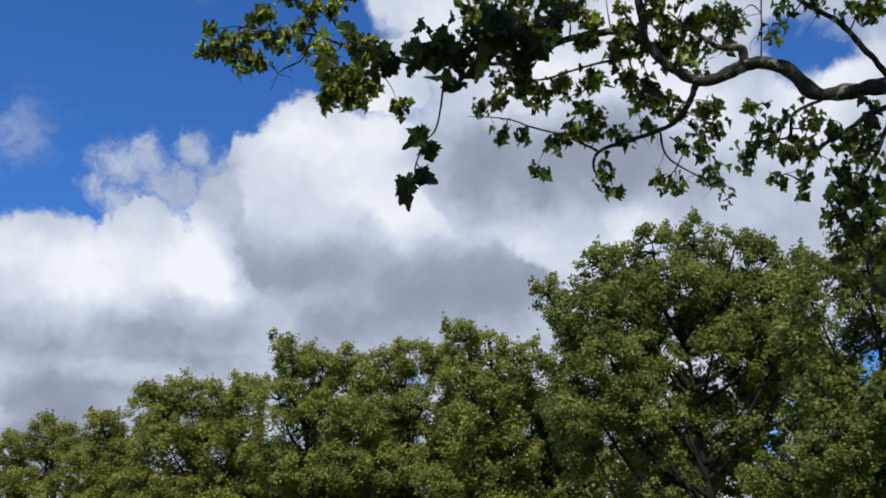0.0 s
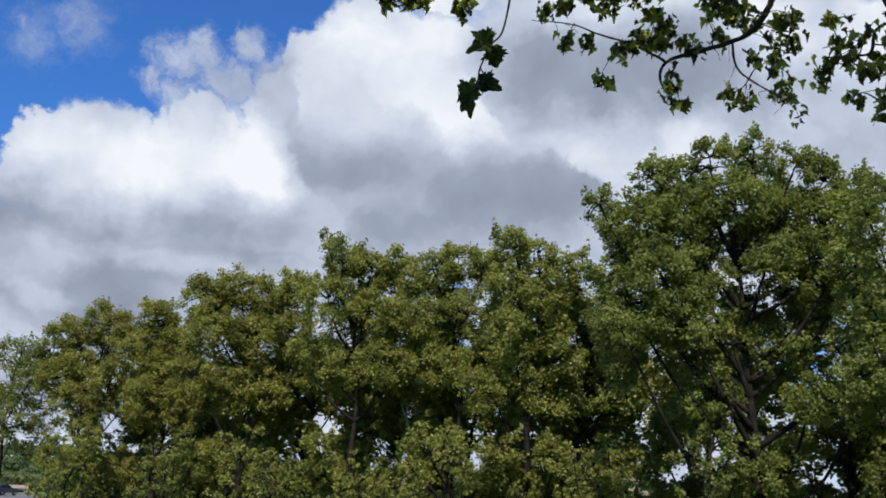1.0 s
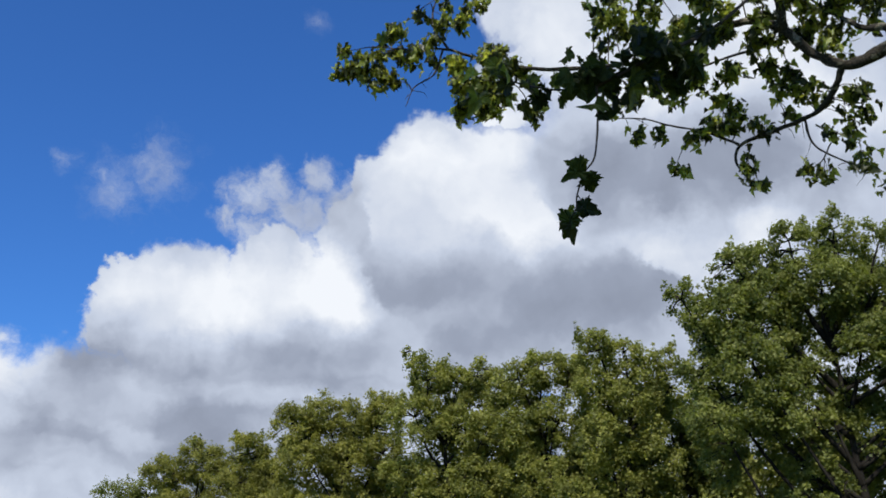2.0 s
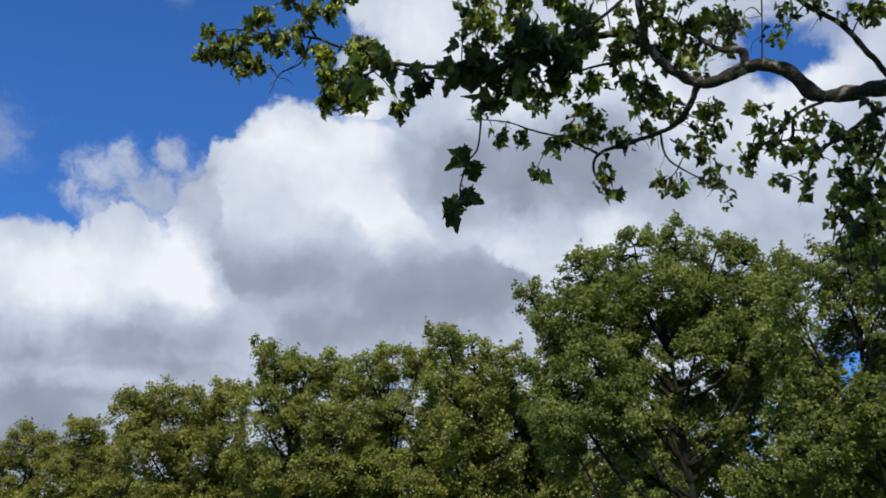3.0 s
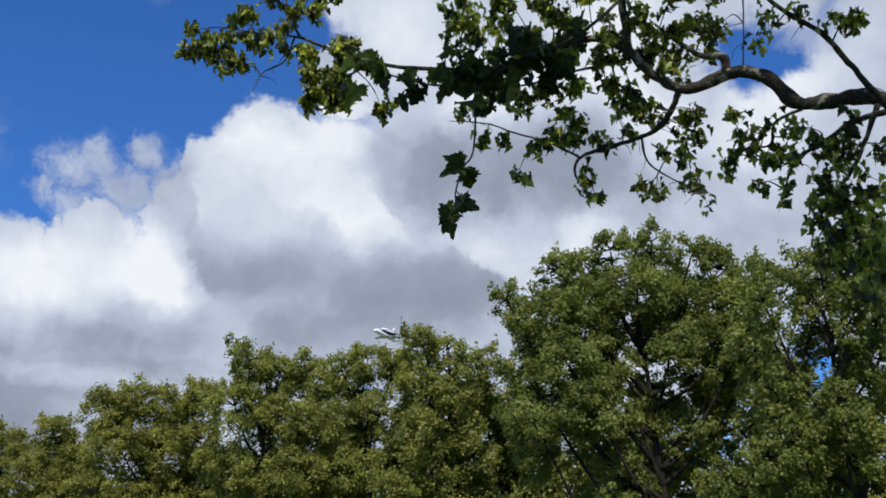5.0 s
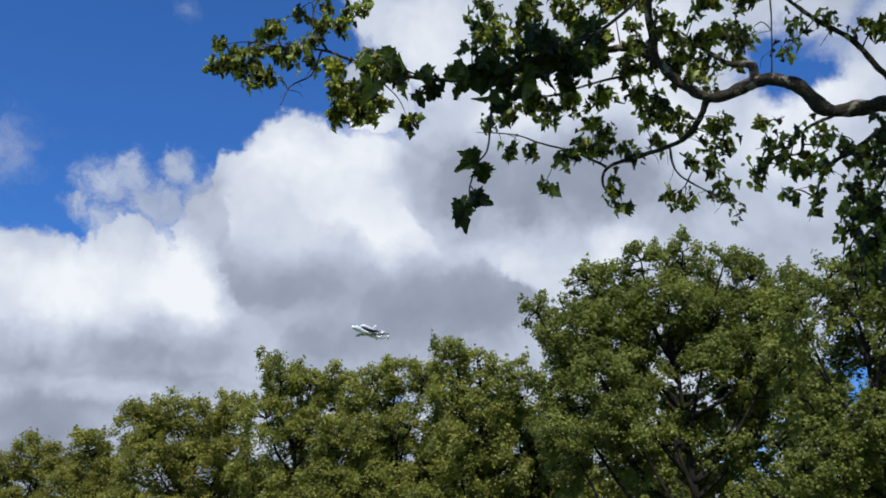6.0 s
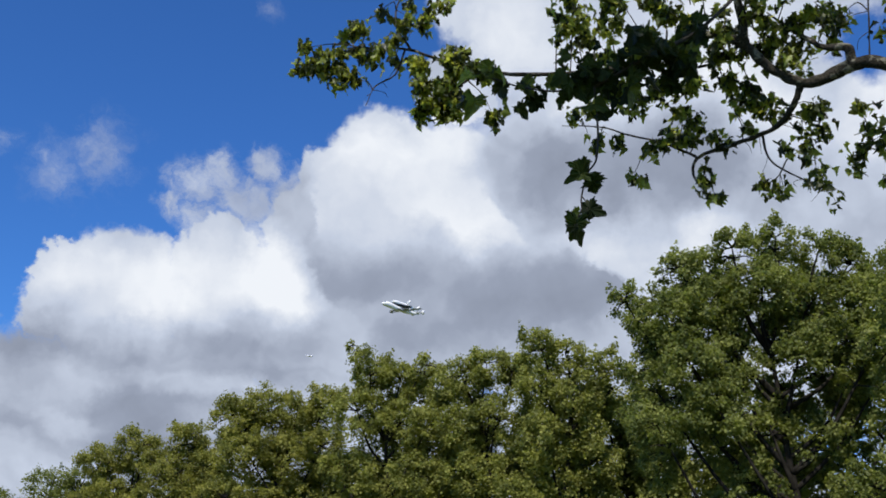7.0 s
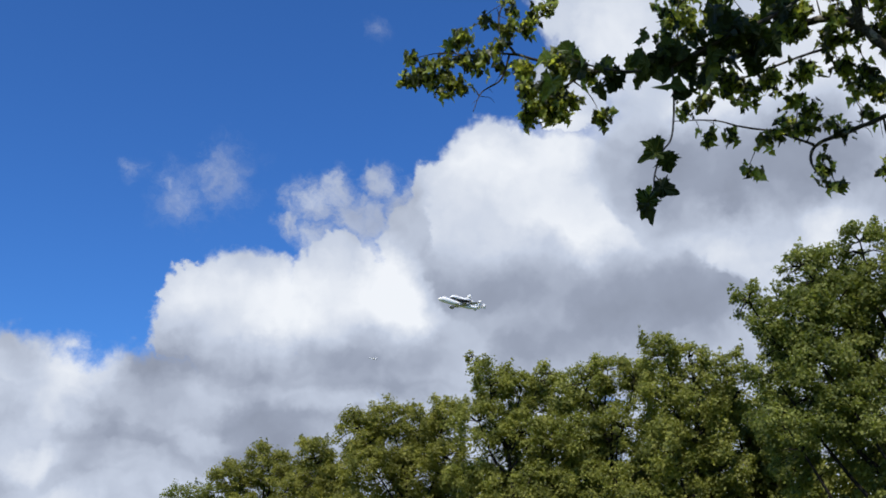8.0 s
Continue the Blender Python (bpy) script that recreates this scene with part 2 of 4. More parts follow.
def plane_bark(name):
    """Flaking bark, shade put into its dark tone, pale patches where flakes came off."""
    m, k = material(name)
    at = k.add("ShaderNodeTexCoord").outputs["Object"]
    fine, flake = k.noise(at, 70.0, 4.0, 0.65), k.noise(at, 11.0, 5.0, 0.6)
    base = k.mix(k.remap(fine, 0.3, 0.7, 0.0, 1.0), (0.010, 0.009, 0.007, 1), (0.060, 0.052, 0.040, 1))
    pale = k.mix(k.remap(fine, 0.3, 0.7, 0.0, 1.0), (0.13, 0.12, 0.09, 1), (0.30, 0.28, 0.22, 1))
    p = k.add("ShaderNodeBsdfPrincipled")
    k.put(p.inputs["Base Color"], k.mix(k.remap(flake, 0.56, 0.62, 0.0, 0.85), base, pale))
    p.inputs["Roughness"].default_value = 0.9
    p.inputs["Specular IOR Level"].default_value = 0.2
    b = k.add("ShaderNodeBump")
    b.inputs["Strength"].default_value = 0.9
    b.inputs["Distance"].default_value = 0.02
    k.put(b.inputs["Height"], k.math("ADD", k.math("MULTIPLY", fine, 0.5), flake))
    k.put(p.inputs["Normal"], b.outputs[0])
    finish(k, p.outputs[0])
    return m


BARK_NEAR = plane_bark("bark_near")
TWIG = plain("twig", (0.018, 0.014, 0.010), (0.06, 0.047, 0.034), 20.0, 0.8)
GRASS = plain("grass", (0.046, 0.070, 0.020), (0.135, 0.150, 0.045), 0.07, 0.9, 0.3)
ASPHALT = plain("asphalt", (0.10, 0.10, 0.105), (0.19, 0.19, 0.20), 0.06, 0.85)
STONE = plain("stone", (0.28, 0.25, 0.20), (0.42, 0.38, 0.31), 0.4, 0.85)
BRICKS = plain("facade", (0.34, 0.28, 0.21), (0.48, 0.42, 0.33), 0.3, 0.85)
ROOF = plain("roof", (0.22, 0.15, 0.12), (0.32, 0.24, 0.19), 0.4, 0.8)
CREAM = plain("cream_paint", (0.62, 0.57, 0.47), (0.76, 0.71, 0.61), 0.4, 0.7)
WHITE = plain("white_paint", (0.82, 0.82, 0.82), (0.88, 0.88, 0.88), 0.08, 0.35)
TILES_BLACK = plain("black_heat_tiles", (0.018, 0.018, 0.020), (0.04, 0.04, 0.045), 0.5, 0.6)
GREY_METAL = plain("grey_metal", (0.22, 0.23, 0.25), (0.36, 0.37, 0.39), 0.4, 0.4, 0.0, 0.6)
DARK_GLASS = plain("dark_glass", (0.015, 0.018, 0.022), (0.03, 0.035, 0.04), 0.5, 0.12)


# ---------------------------------------------------------------- building tools
def mesh_object(name, verts, faces, mat, parent=None, label="", smooth=False):
    data = bpy.data.meshes.new(name)
    data.from_pydata([tuple(v) for v in verts], [], faces)
    data.materials.append(mat)
    if smooth:
        data.polygons.foreach_set("use_smooth", [True] * len(data.polygons))
    ob = new(name, data)
    ob.parent = parent
    return tagged(ob, label)


def part(name, bm, mat, parent, label="", smooth=False):
    data = bpy.data.meshes.new(name)
    bm.normal_update()
    bm.to_mesh(data)
    bm.free()
    data.materials.append(mat)
    if smooth:
        data.polygons.foreach_set("use_smooth", [True] * len(data.polygons))
    ob = new(name, data)
    ob.parent = parent
    return tagged(ob, label)


def quads_object(name, verts, per, faces_each, mat, parent=None):
    """Many equal small pieces in one mesh: verts is (count * per, 3), faces_each the faces of one piece."""
    verts = np.asarray(verts, np.float32).reshape(-1, 3)
    count = len(verts) // per
    width = len(faces_each[0])
    loops = (np.arange(count)[:, None, None] * per + np.asarray(faces_each)[None]).reshape(-1).astype(np.int32)
    data = bpy.data.meshes.new(name)
    data.vertices.add(len(verts))
    data.vertices.foreach_set("co", verts.ravel())
    data.loops.add(len(loops))
    data.loops.foreach_set("vertex_index", loops)
    polys = len(loops) // width
    data.polygons.add(polys)
    data.polygons.foreach_set("loop_start", np.arange(polys, dtype=np.int32) * width)
    data.update(calc_edges=True)
    data.materials.append(mat)
    ob = new(name, data)
    ob.parent = parent
    return ob


def smooth_line(points, steps=5):
    """A soft curve through the points (Catmull-Rom)."""
    p = [Vector(q) for q in points]
    p = [p[0] * 2 - p[1], *p, p[-1] * 2 - p[-2]]
    out = []
    for i in range(1, len(p) - 2):
        for j in range(steps):
            t = j / steps
            a, b, c, d = p[i - 1:i + 3]
            out.append(0.5 * (2 * b + (c - a) * t + (2 * a - 5 * b + 4 * c - d) * t * t + (3 * b - a - 3 * c + d) * t ** 3))
    return out + [p[-2]]


def tube(line, r0, r1, sides=6, rough=0.0, power=1.0):
    """Verts and faces of a tapered, slightly knobbly round bar along a line."""
    verts, faces, last = [], [], None
    count = len(line)
    for i, q in enumerate(line):
        ahead = (line[min(i + 1, count - 1)] - line[max(i - 1, 0)]).normalized()
        side = last - ahead * last.dot(ahead) if last else ahead.orthogonal()
        side.normalize()
        last, up = side, ahead.cross(side)
        r = r1 + (r0 - r1) * (1 - i / (count - 1)) ** power
        for k in range(sides):
            a = 2 * math.pi * k / sides
            a0 = noise.noise(Vector((q.x * 7, q.y * 7, q.z * 7))) * 0.8 + noise.noise(Vector((q.x * 16 + k * 0.7, q.y * 16, q.z * 16)))
            w = r * (1 + rough * a0)
            verts.append(q + side * math.cos(a) * w + up * math.sin(a) * w)
    for i in range(count - 1):
        for k in range(sides):
            a, b = i * sides + k, i * sides + (k + 1) % sides
            faces.append((a, b, b + sides, a + sides))
    faces.append(tuple(range(sides))[::-1])
    faces.append(tuple(range((count - 1) * sides, count * sides)))
    return verts, faces


def joined(pieces):
    verts, faces = [], []
    for v, f in pieces:
        faces += [tuple(i + len(verts) for i in face) for face in f]
        verts += v
    return verts, faces


def box_bm(x0, x1, y0, y1, z0, z1, bevel=0.0):
    bm = bmesh.new()
    bmesh.ops.create_cube(bm, size=1)
    for v in bm.verts:
        v.co = ((x0 + x1) / 2 + v.co.x * (x1 - x0), (y0 + y1) / 2 + v.co.y * (y1 - y0), (z0 + z1) / 2 + v.co.z * (z1 - z0))
    if bevel:
        bmesh.ops.bevel(bm, geom=bm.edges[:], offset=bevel, segments=1, affect="EDGES")
    return bm


# ---------------------------------------------------------------- ground
def ground_height(x, y):
    r, az = math.hypot(x, y), math.degrees(math.atan2(-x, y))
    rise = max(0.0, min(1.0, (r - 420) / 230))
    rise = rise * rise * (3 - 2 * rise)
    ahead = max(0.0, min(1.0, (95 - abs(az)) / 25))
    dip = max(0.0, min(1.0, (r - 30) / 20))
    dip = -2.0 * dip * dip * (3 - 2 * dip) * ahead
    return dip + rise * ahead * (10.5 + 4 * noise.noise(Vector((x / 210, y / 210, 3)))) + (0.12 * noise.noise(Vector((x / 9, y / 9, 0))) if 6 < r < 200 else 0)


def build_ground():
    rings = [0, 2, 4, 7, 10, 14, 19, 25, 32, 40, 50, 62, 76, 95, 120, 150, 190, 240, 300, 360, 420, 470, 520, 570, 620, 680, 760, 900, 1200, 1700, 2600, 4800]
    turns = 120
    verts, faces = [Vector((0, 0, 0))], []
    for r in rings[1:]:
        for k in range(turns):
            a = 2 * math.pi * k / turns
            x, y = r * math.cos(a), r * math.sin(a)
            verts.append(Vector((x, y, ground_height(x, y))))
    for k in range(turns):
        faces.append((0, 1 + k, 1 + (k + 1) % turns))
    for i in range(len(rings) - 2):
        for k in range(turns):
            a, b = 1 + i * turns + k, 1 + i * turns + (k + 1) % turns
            faces.append((a, a + turns, b + turns, b))
    ob = mesh_object("ground", verts, faces, GRASS, smooth=True)
    tagged(ob, "green park lawn rising to a distant grassy hill", "ground", kind="structure")
    bm = box_bm(-120, -32, 80, 142, -2.3, -1.84)
    lot = part("road", bm, ASPHALT, None)
    tagged(lot, "grey asphalt car park beyond the trees", "road", kind="structure")


build_ground()


# ---------------------------------------------------------------- the row of trees
def leaf_cloud(rng, centres, radii, each, size, flat=1.0):
    """Corner points of folded, four-cornered leaf blades strewn over clumps; blades face outward and up, as leaves do."""
    spots, outs = [], []
    for c, r in zip(centres, radii):
        m = max(3, int(each * (r / 0.5) ** 2 * rng.uniform(0.75, 1.25)))
        v = rng.normal(size=(m, 3))
        v /= np.linalg.norm(v, axis=1)[:, None]
        v[:, 2] = np.where((v[:, 2] < -0.25) & (rng.random(m) < 0.7), -v[:, 2], v[:, 2])
        outs.append(v.copy())
        v *= (rng.random((m, 1)) ** 0.45) * r * rng.uniform(0.7, 1.25, (m, 1))
        v[:, 2] *= flat
        spots.append(c + v)
    p, out = np.concatenate(spots), np.concatenate(outs)
    m = len(p)
    nrm = out * 0.45 + rng.normal(size=(m, 3)) * 0.55 + (0, -0.12, 0.35)
    nrm /= np.linalg.norm(nrm, axis=1)[:, None]
    u = np.cross(nrm, rng.normal(size=(m, 3)))
    u /= np.linalg.norm(u, axis=1)[:, None]
    w = np.cross(nrm, u)
    s = (size * rng.uniform(0.55, 1.3, m))[:, None]
    fold = nrm * s * 0.12
    blade = np.stack([p - u * s * 0.5, p + w * s * 0.46 + fold, p + u * s * 0.55, p - w * s * 0.46 + fold], 1)
    return blade.reshape(-1, 3)


BLADE_QUAD = [(0, 1, 2, 3)]


def plane_tree(x, y, height, lobes=None, seed=0, width=9.0, base=0.2, mat=None, bark=None, density=1.0, leaf=0.14, label="", fork=0.3, slim=1.0, depth=1.0, each=112, skirt=0):
    """A broad-leaved tree: forked trunk, limbs to each lobe of the crown (sideways, height, radius), and clumps of leaves on their shells."""
    rng = np.random.default_rng(seed)
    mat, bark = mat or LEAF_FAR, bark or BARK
    z0 = ground_height(x, y)
    root = new("plane_tree")
    root.location = (x, y, z0)
    height -= z0
    tagged(root, label or "tall broad-leaved tree with olive-green spring foliage in a park row", "tree", "row of park trees")
    if lobes is None:
        lobes = []
        count = 14
        for i in range(count):
            f = (i + 0.5) / count
            a = i * 2.4 + rng.uniform(-0.5, 0.5)
            reach = width * 0.36 * math.sin(math.pi * (0.22 + 0.62 * f)) ** 0.8 * rng.uniform(0.75, 1.15)
            lobes.append((math.cos(a) * reach, z0 + height * (base + 0.1) + height * (0.87 - base) * f - width * 0.04, width * rng.uniform(0.13, 0.19)))
    for i in range(skirt):                                       # leafy side shoots low on the trunk
        lobes = lobes + [((i - (skirt - 1) / 2) * 1.9 + rng.uniform(-0.5, 0.5), z0 + rng.uniform(3.6, 6.2), rng.uniform(1.0, 1.4))]
    top = max(l[1] for l in lobes)
    low = min(l[1] for l in lobes)
    full = []
    for i, (lx, lz, lr) in enumerate(lobes):
        f = (lz - low) / max(0.1, top - low)                     # crowns bulge towards their middle height
        side = (1, -1)[i % 2]
        bulge = depth * (2.1 * math.sin(math.pi * min(0.85, 0.2 + f * 0.75)) - 0.5)
        full.append((lx, -bulge * (0.55 + 0.4 * side), lz - z0, lr, 1.0))
        full.append((lx * 0.9 + rng.uniform(-0.6, 0.6), bulge * rng.uniform(0.8, 1.5) + 0.8, lz - z0 - rng.uniform(0.5, 1.1), lr * 1.02, 0.85))
    # trunk and limbs
    split = height * fork
    sway = rng.uniform(-0.5, 0.5, (6, 2))
    crook = [Vector((sway[j][0] * j * 0.3, sway[j][1] * j * 0.3, -0.3 + (split + 0.3) * j / 3)) for j in range(4)]
    thick = (0.010 * height + 0.10) * slim
    mean = sum(l[0] for l in lobes) / len(lobes)
    leader = [Vector((crook[-1].x + mean * 0.3 * (j + 1) + sway[3 + j][0] * 0.9, sway[3 + j][1], split + (height * 0.82 - split) * (j + 1) / 3)) for j in range(3)]
    stem = smooth_line(crook + leader, 6)
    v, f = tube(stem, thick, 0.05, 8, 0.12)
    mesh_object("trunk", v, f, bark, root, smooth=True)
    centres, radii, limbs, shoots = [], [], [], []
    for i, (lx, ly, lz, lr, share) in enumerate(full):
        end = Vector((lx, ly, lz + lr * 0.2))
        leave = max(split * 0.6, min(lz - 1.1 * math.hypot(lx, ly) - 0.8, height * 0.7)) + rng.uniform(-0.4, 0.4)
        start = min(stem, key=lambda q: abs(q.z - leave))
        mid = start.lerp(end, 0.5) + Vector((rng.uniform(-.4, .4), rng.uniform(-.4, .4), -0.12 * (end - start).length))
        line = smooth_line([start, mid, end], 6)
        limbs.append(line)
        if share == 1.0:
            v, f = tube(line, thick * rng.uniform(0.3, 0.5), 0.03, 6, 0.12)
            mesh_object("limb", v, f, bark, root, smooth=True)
        count = int((7 + 10.5 * lr * lr) * density * share)
        for _ in range(count):
            d = rng.normal(size=3) + (0, -0.15, 0.25)
            d /= np.linalg.norm(d)
            rr = lr * rng.uniform(0.55, 0.97)
            c = np.array((lx, ly, lz)) + d * rr * (1, 1, 0.92)
            if c[2] < 0.6:
                continue
            centres.append(c)
            radii.append(min(0.60, lr * 0.36) * rng.uniform(0.5, 1.15))
            if d[2] > 0.2 and rr > lr * 0.72 and rng.random() < 0.28:      # leafy shoots that stand out of the outline
                reach = rng.uniform(0.6, 1.2)
                for j in (1, 2, 3):
                    shoots.append(c + (d * 0.5 + (0.10, 0, 0.55)) * 0.26 * j * reach + rng.normal(size=3) * 0.05)
    twigs = []
    for c in centres[::2]:
        q = Vector(c)
        line = min(limbs, key=lambda l: (l[-3] - q).length)
        s = min(line[2:], key=lambda k: (k - q).length)
        q = s + (q - s).normalized() * min(2.2, (q - s).length)
        twigs.append(tube([s, s.lerp(q, 0.5) + Vector((0, 0, 0.12)), q], 0.045, 0.012, 4))
    v, f = joined(twigs)
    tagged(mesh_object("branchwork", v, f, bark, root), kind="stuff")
    crown = quads_object("crown", leaf_cloud(rng, centres + shoots, radii + [0.26, 0.19, 0.12] * (len(shoots) // 3), each, leaf), 4, BLADE_QUAD, mat, root)
    tagged(crown, kind="stuff")
    return root


plane_tree(-34.2, 72.4, 11.0, [(-2.9, 7.9, 1.83), (0.2, 9.4, 1.81), (-4.3, 5.2, 1.52), (-1.4, 6.0, 1.91), (1.9, 7.8, 2.01), (2.4, 9.5, 1.56), (1.2, 4.9, 2.01), (-2.4, 3.9, 1.28)],
           1, density=0.85, fork=0.35, slim=0.6, mat=LEAF_GREEN, each=62, label="slender sparse tree with grey-green leaves at the end of the row")
plane_tree(-27.4, 70.8, 13.4, [(-2.2, 11.0, 1.82), (0.2, 12.0, 1.81), (2.2, 10.6, 1.62), (-1.2, 8.5, 2.07), (1.4, 8.0, 1.91), (-2.9, 7.7, 1.74), (-0.6, 5.6, 2.14), (2.7, 6.7, 1.69)], 2, mat=LEAF_OLIVE, density=0.85, skirt=3, fork=0.25)
plane_tree(-22.2, 69.0, 13.6, [(-0.8, 12.2, 1.65), (0.9, 11.3, 1.55), (-1.1, 9.8, 1.73), (0.6, 8.9, 1.84), (-0.4, 6.6, 2.04), (1.5, 5.8, 1.82)], 3, mat=LEAF_OLIVE, density=0.9, skirt=3, fork=0.3)
plane_tree(-15.7, 65.5, 15.4, [(-3.2, 13.1, 1.63), (-1.0, 14.0, 1.62), (1.1, 13.5, 1.53), (2.9, 14.1, 1.6), (-2.1, 10.8, 2.0), (0.6, 10.7, 2.09), (2.9, 11.0, 1.89), (-0.5, 7.3, 2.09), (-2.9, 7.8, 1.73), (1.8, 7.3, 1.89)], 4, mat=LEAF_OLIVE, skirt=3, fork=0.22)
plane_tree(-8.0, 61.0, 16.8, [(-2.3, 16.9, 0.5), (-2.2, 16.2, 0.6),  (-1.2, 15.3, 1.6), (0.7, 14.6, 1.48), (2.1, 15.5, 1.13), (3.2, 14.4, 1.33), (-1.8, 12.4, 1.83), (0.7, 11.8, 1.92), (2.6, 11.6, 1.74), (-1.1, 8.9, 1.92), (1.7, 8.5, 1.73), (-2.9, 9.3, 1.4)], 5, skirt=3, fork=0.28)
plane_tree(-2.0, 58.6, 16.2, [(-1.4, 14.2, 1.42), (0.1, 15.0, 1.42), (1.6, 14.4, 1.35), (-1.3, 11.4, 1.67), (0.6, 11.4, 1.73), (-1.1, 8.8, 1.66), (0.9, 8.4, 1.49)], 6, skirt=3, fork=0.3)
plane_tree(2.6, 55.4, 16.8, [(-1.5, 15.45, 1.2), (0.0, 14.8, 1.34), (1.7, 14.1, 1.34), (-1.6, 13.0, 1.52), (0.5, 12.3, 1.65), (2.4, 12.8, 1.43), (-1.2, 9.8, 1.73), (1.3, 9.4, 1.73), (-2.5, 7.1, 1.41), (0.5, 6.7, 1.56)], 7, skirt=3, fork=0.3)
BIG_TOP = [(-4.8, 15.9, 1.11), (-3.6, 16.3, 1.02), (-2.3, 16.9, 1.13), (-0.2, 17.5, 1.15), (1.6, 16.8, 1.15), (2.9, 16.1, 1.24), (4.3, 15.8, 1.25), (-7.2, 14.6, 0.89), (-6.1, 14.4, 0.94), (-6.4, 13.0, 0.93), (-5.1, 13.5, 1.57),
           (-3.3, 14.3, 1.72), (-1.2, 14.8, 1.74)]
BIG_LOW = [(1.1, 14.3, 1.75), (3.1, 13.8, 1.69), (-6.5, 11.1, 1.29), (-4.7, 11.1, 1.55), (-2.7, 11.7, 1.51), (-0.1, 11.8, 1.38), (2.4, 11.2, 1.34), (-3.8, 9.1, 1.54), (-1.4, 8.7, 1.3), (-6.4, 8.6, 1.27), (0.8, 8.5, 1.31), (3.4, 9.1, 1.2), (4.2, 11.7, 1.36), (3.2, 12.2, 1.35), (-2.4, 6.4, 1.3), (1.6, 6.2, 1.3), (4.2, 6.6, 1.2)]
plane_tree(12.0, 44.4, 18.6, BIG_TOP + BIG_LOW, 9, mat=LEAF_GREEN, density=1.25, fork=0.24, leaf=0.13, slim=1.15, depth=1.3, each=140, skirt=2, label="very tall spreading tree with dense olive-green crown towering over the row")
plane_tree(16.6, 36.6, 15.6, [(-1.5, 13.5, 0.88), (-0.4, 14.0, 0.99), (1.2, 14.4, 1.32), (-1.0, 12.2, 0.93), (0.6, 12.0, 1.29), (2.0, 13.0, 1.44), (-0.2, 10.8, 0.69), (-2.5, 7.8, 1.12), (-0.7, 7.4, 1.25), (-2.1, 6.0, 1.22), (0.2, 6.6, 1.25), (1.4, 9.9, 1.29), (-3.5, 6.2, 1.1), (-2.7, 10.8, 0.95), (-3.1, 12.0, 0.91), (-2.8, 8.8, 0.94), (-0.9, 8.5, 0.82)],
           10, mat=LEAF_GREEN, density=1.65, leaf=0.125, fork=0.2, slim=0.9, label="leafy green tree with spreading boughs close beside the tallest one")
plane_tree(24.0, 36.5, 15.5, None, 11, base=0.1)
plane_tree(21.5, 50.0, 11.0, None, 13, width=8.0, base=0.08, mat=LEAF_GREEN)
plane_tree(6.2, 59.0, 14.2, None, 14, width=8.0, base=0.1, mat=LEAF_GREEN, density=1.2)
plane_tree(9.0, 72.0, 6.4, None, 15, width=6.0, base=0.0, fork=0.2, slim=0.5, mat=LEAF_GREEN, label="bushy small tree in the shade behind the row")
# a second row behind the first, in its shade
row_rng = np.random.default_rng(12)
for i in range(9):
    f = (1.0 + i * 7.0 + row_rng.uniform(-1, 1)) / 62
    bx, by = 20.0 - 53 * f + 4.5, 40.0 + 33 * f + 7.2
    plane_tree(bx, by, 14.4 - 4.4 * f + row_rng.uniform(-0.6, 0.4), None, 60 + i, base=0.08, density=0.9, leaf=0.21, fork=0.3, each=75,
               mat=LEAF_GREEN if i % 2 else LEAF_FAR, label="leafy broad-leaved tree standing behind the front row")
# slender pale stems between the trunks
for i, (px, py, ph) in enumerate(((-14.6, 70.5, 9.0), (-3.7, 63.5, 10.0), (-4.4, 62.5, 9.4))):
    plane_tree(px, py, ph, [(-0.6, ph - 1.2, 0.8), (0.5, ph - 1.8, 0.8), (0.1, ph - 3.0, 0.9)], 80 + i, bark=BARK_PALE, slim=0.75, fork=0.5, depth=0.4, label="slender pale-barked tree rising between the dark trunks")
# lower growth before the row
LOW_LABEL = "low young tree with yellow-green leaves under the taller row"
LOW_TREES = [(-2.3, 51.5, 5.4, 4.6), (-6.2, 56.0, 3.4, 3.8), (-11.6, 59.0, 3.6, 3.8), (-14.3, 60.5, 5.0, 4.0), (5.4, 50.0, 4.6, 4.2), (9.6, 43.0, 6.9, 4.4), (-26.5, 66.0, 4.4, 5.0), (17.4, 34.5, 4.6, 4.6), (-19.6, 64.0, 4.6, 4.6)]
for i, (lx, ly, lh, lw) in enumerate(LOW_TREES):
    plane_tree(lx, ly, lh, None, 21 + i, width=lw, base=0.0, fork=0.2, density=1.0, slim=0.5, mat=LEAF_GREEN if i % 3 == 2 else None, label=LOW_LABEL)


def undergrowth():
    """Shrubs and saplings in the shade between and behind the trunks."""
    rng = np.random.default_rng(8)
    centres, radii = [], []
    for _ in range(1000):
        f = rng.random()
        x, y = 26 - 57 * f + rng.normal() * 1.2, 50 + 22 * f + rng.normal() * 3 + 5
        centres.append((x, y, ground_height(x, y) + abs(rng.normal()) * 1.3 + 0.2))
        radii.append(rng.uniform(0.35, 0.85))
    ob = quads_object("undergrowth", leaf_cloud(rng, centres, radii, 62, 0.19), 4, BLADE_QUAD, LEAF_SHRUB)
    tagged(ob, "low green shrubs growing in shade between the trunks", "shrubs", kind="stuff")


undergrowth()


# ---------------------------------------------------------------- the plane tree overhead
TREE = Vector((6.6, 4.2, 0))
near_tree = new("plane_tree")
near_tree.location = TREE
tagged(near_tree, "old plane tree with mottled bark and young lobed leaves overhead", "tree")

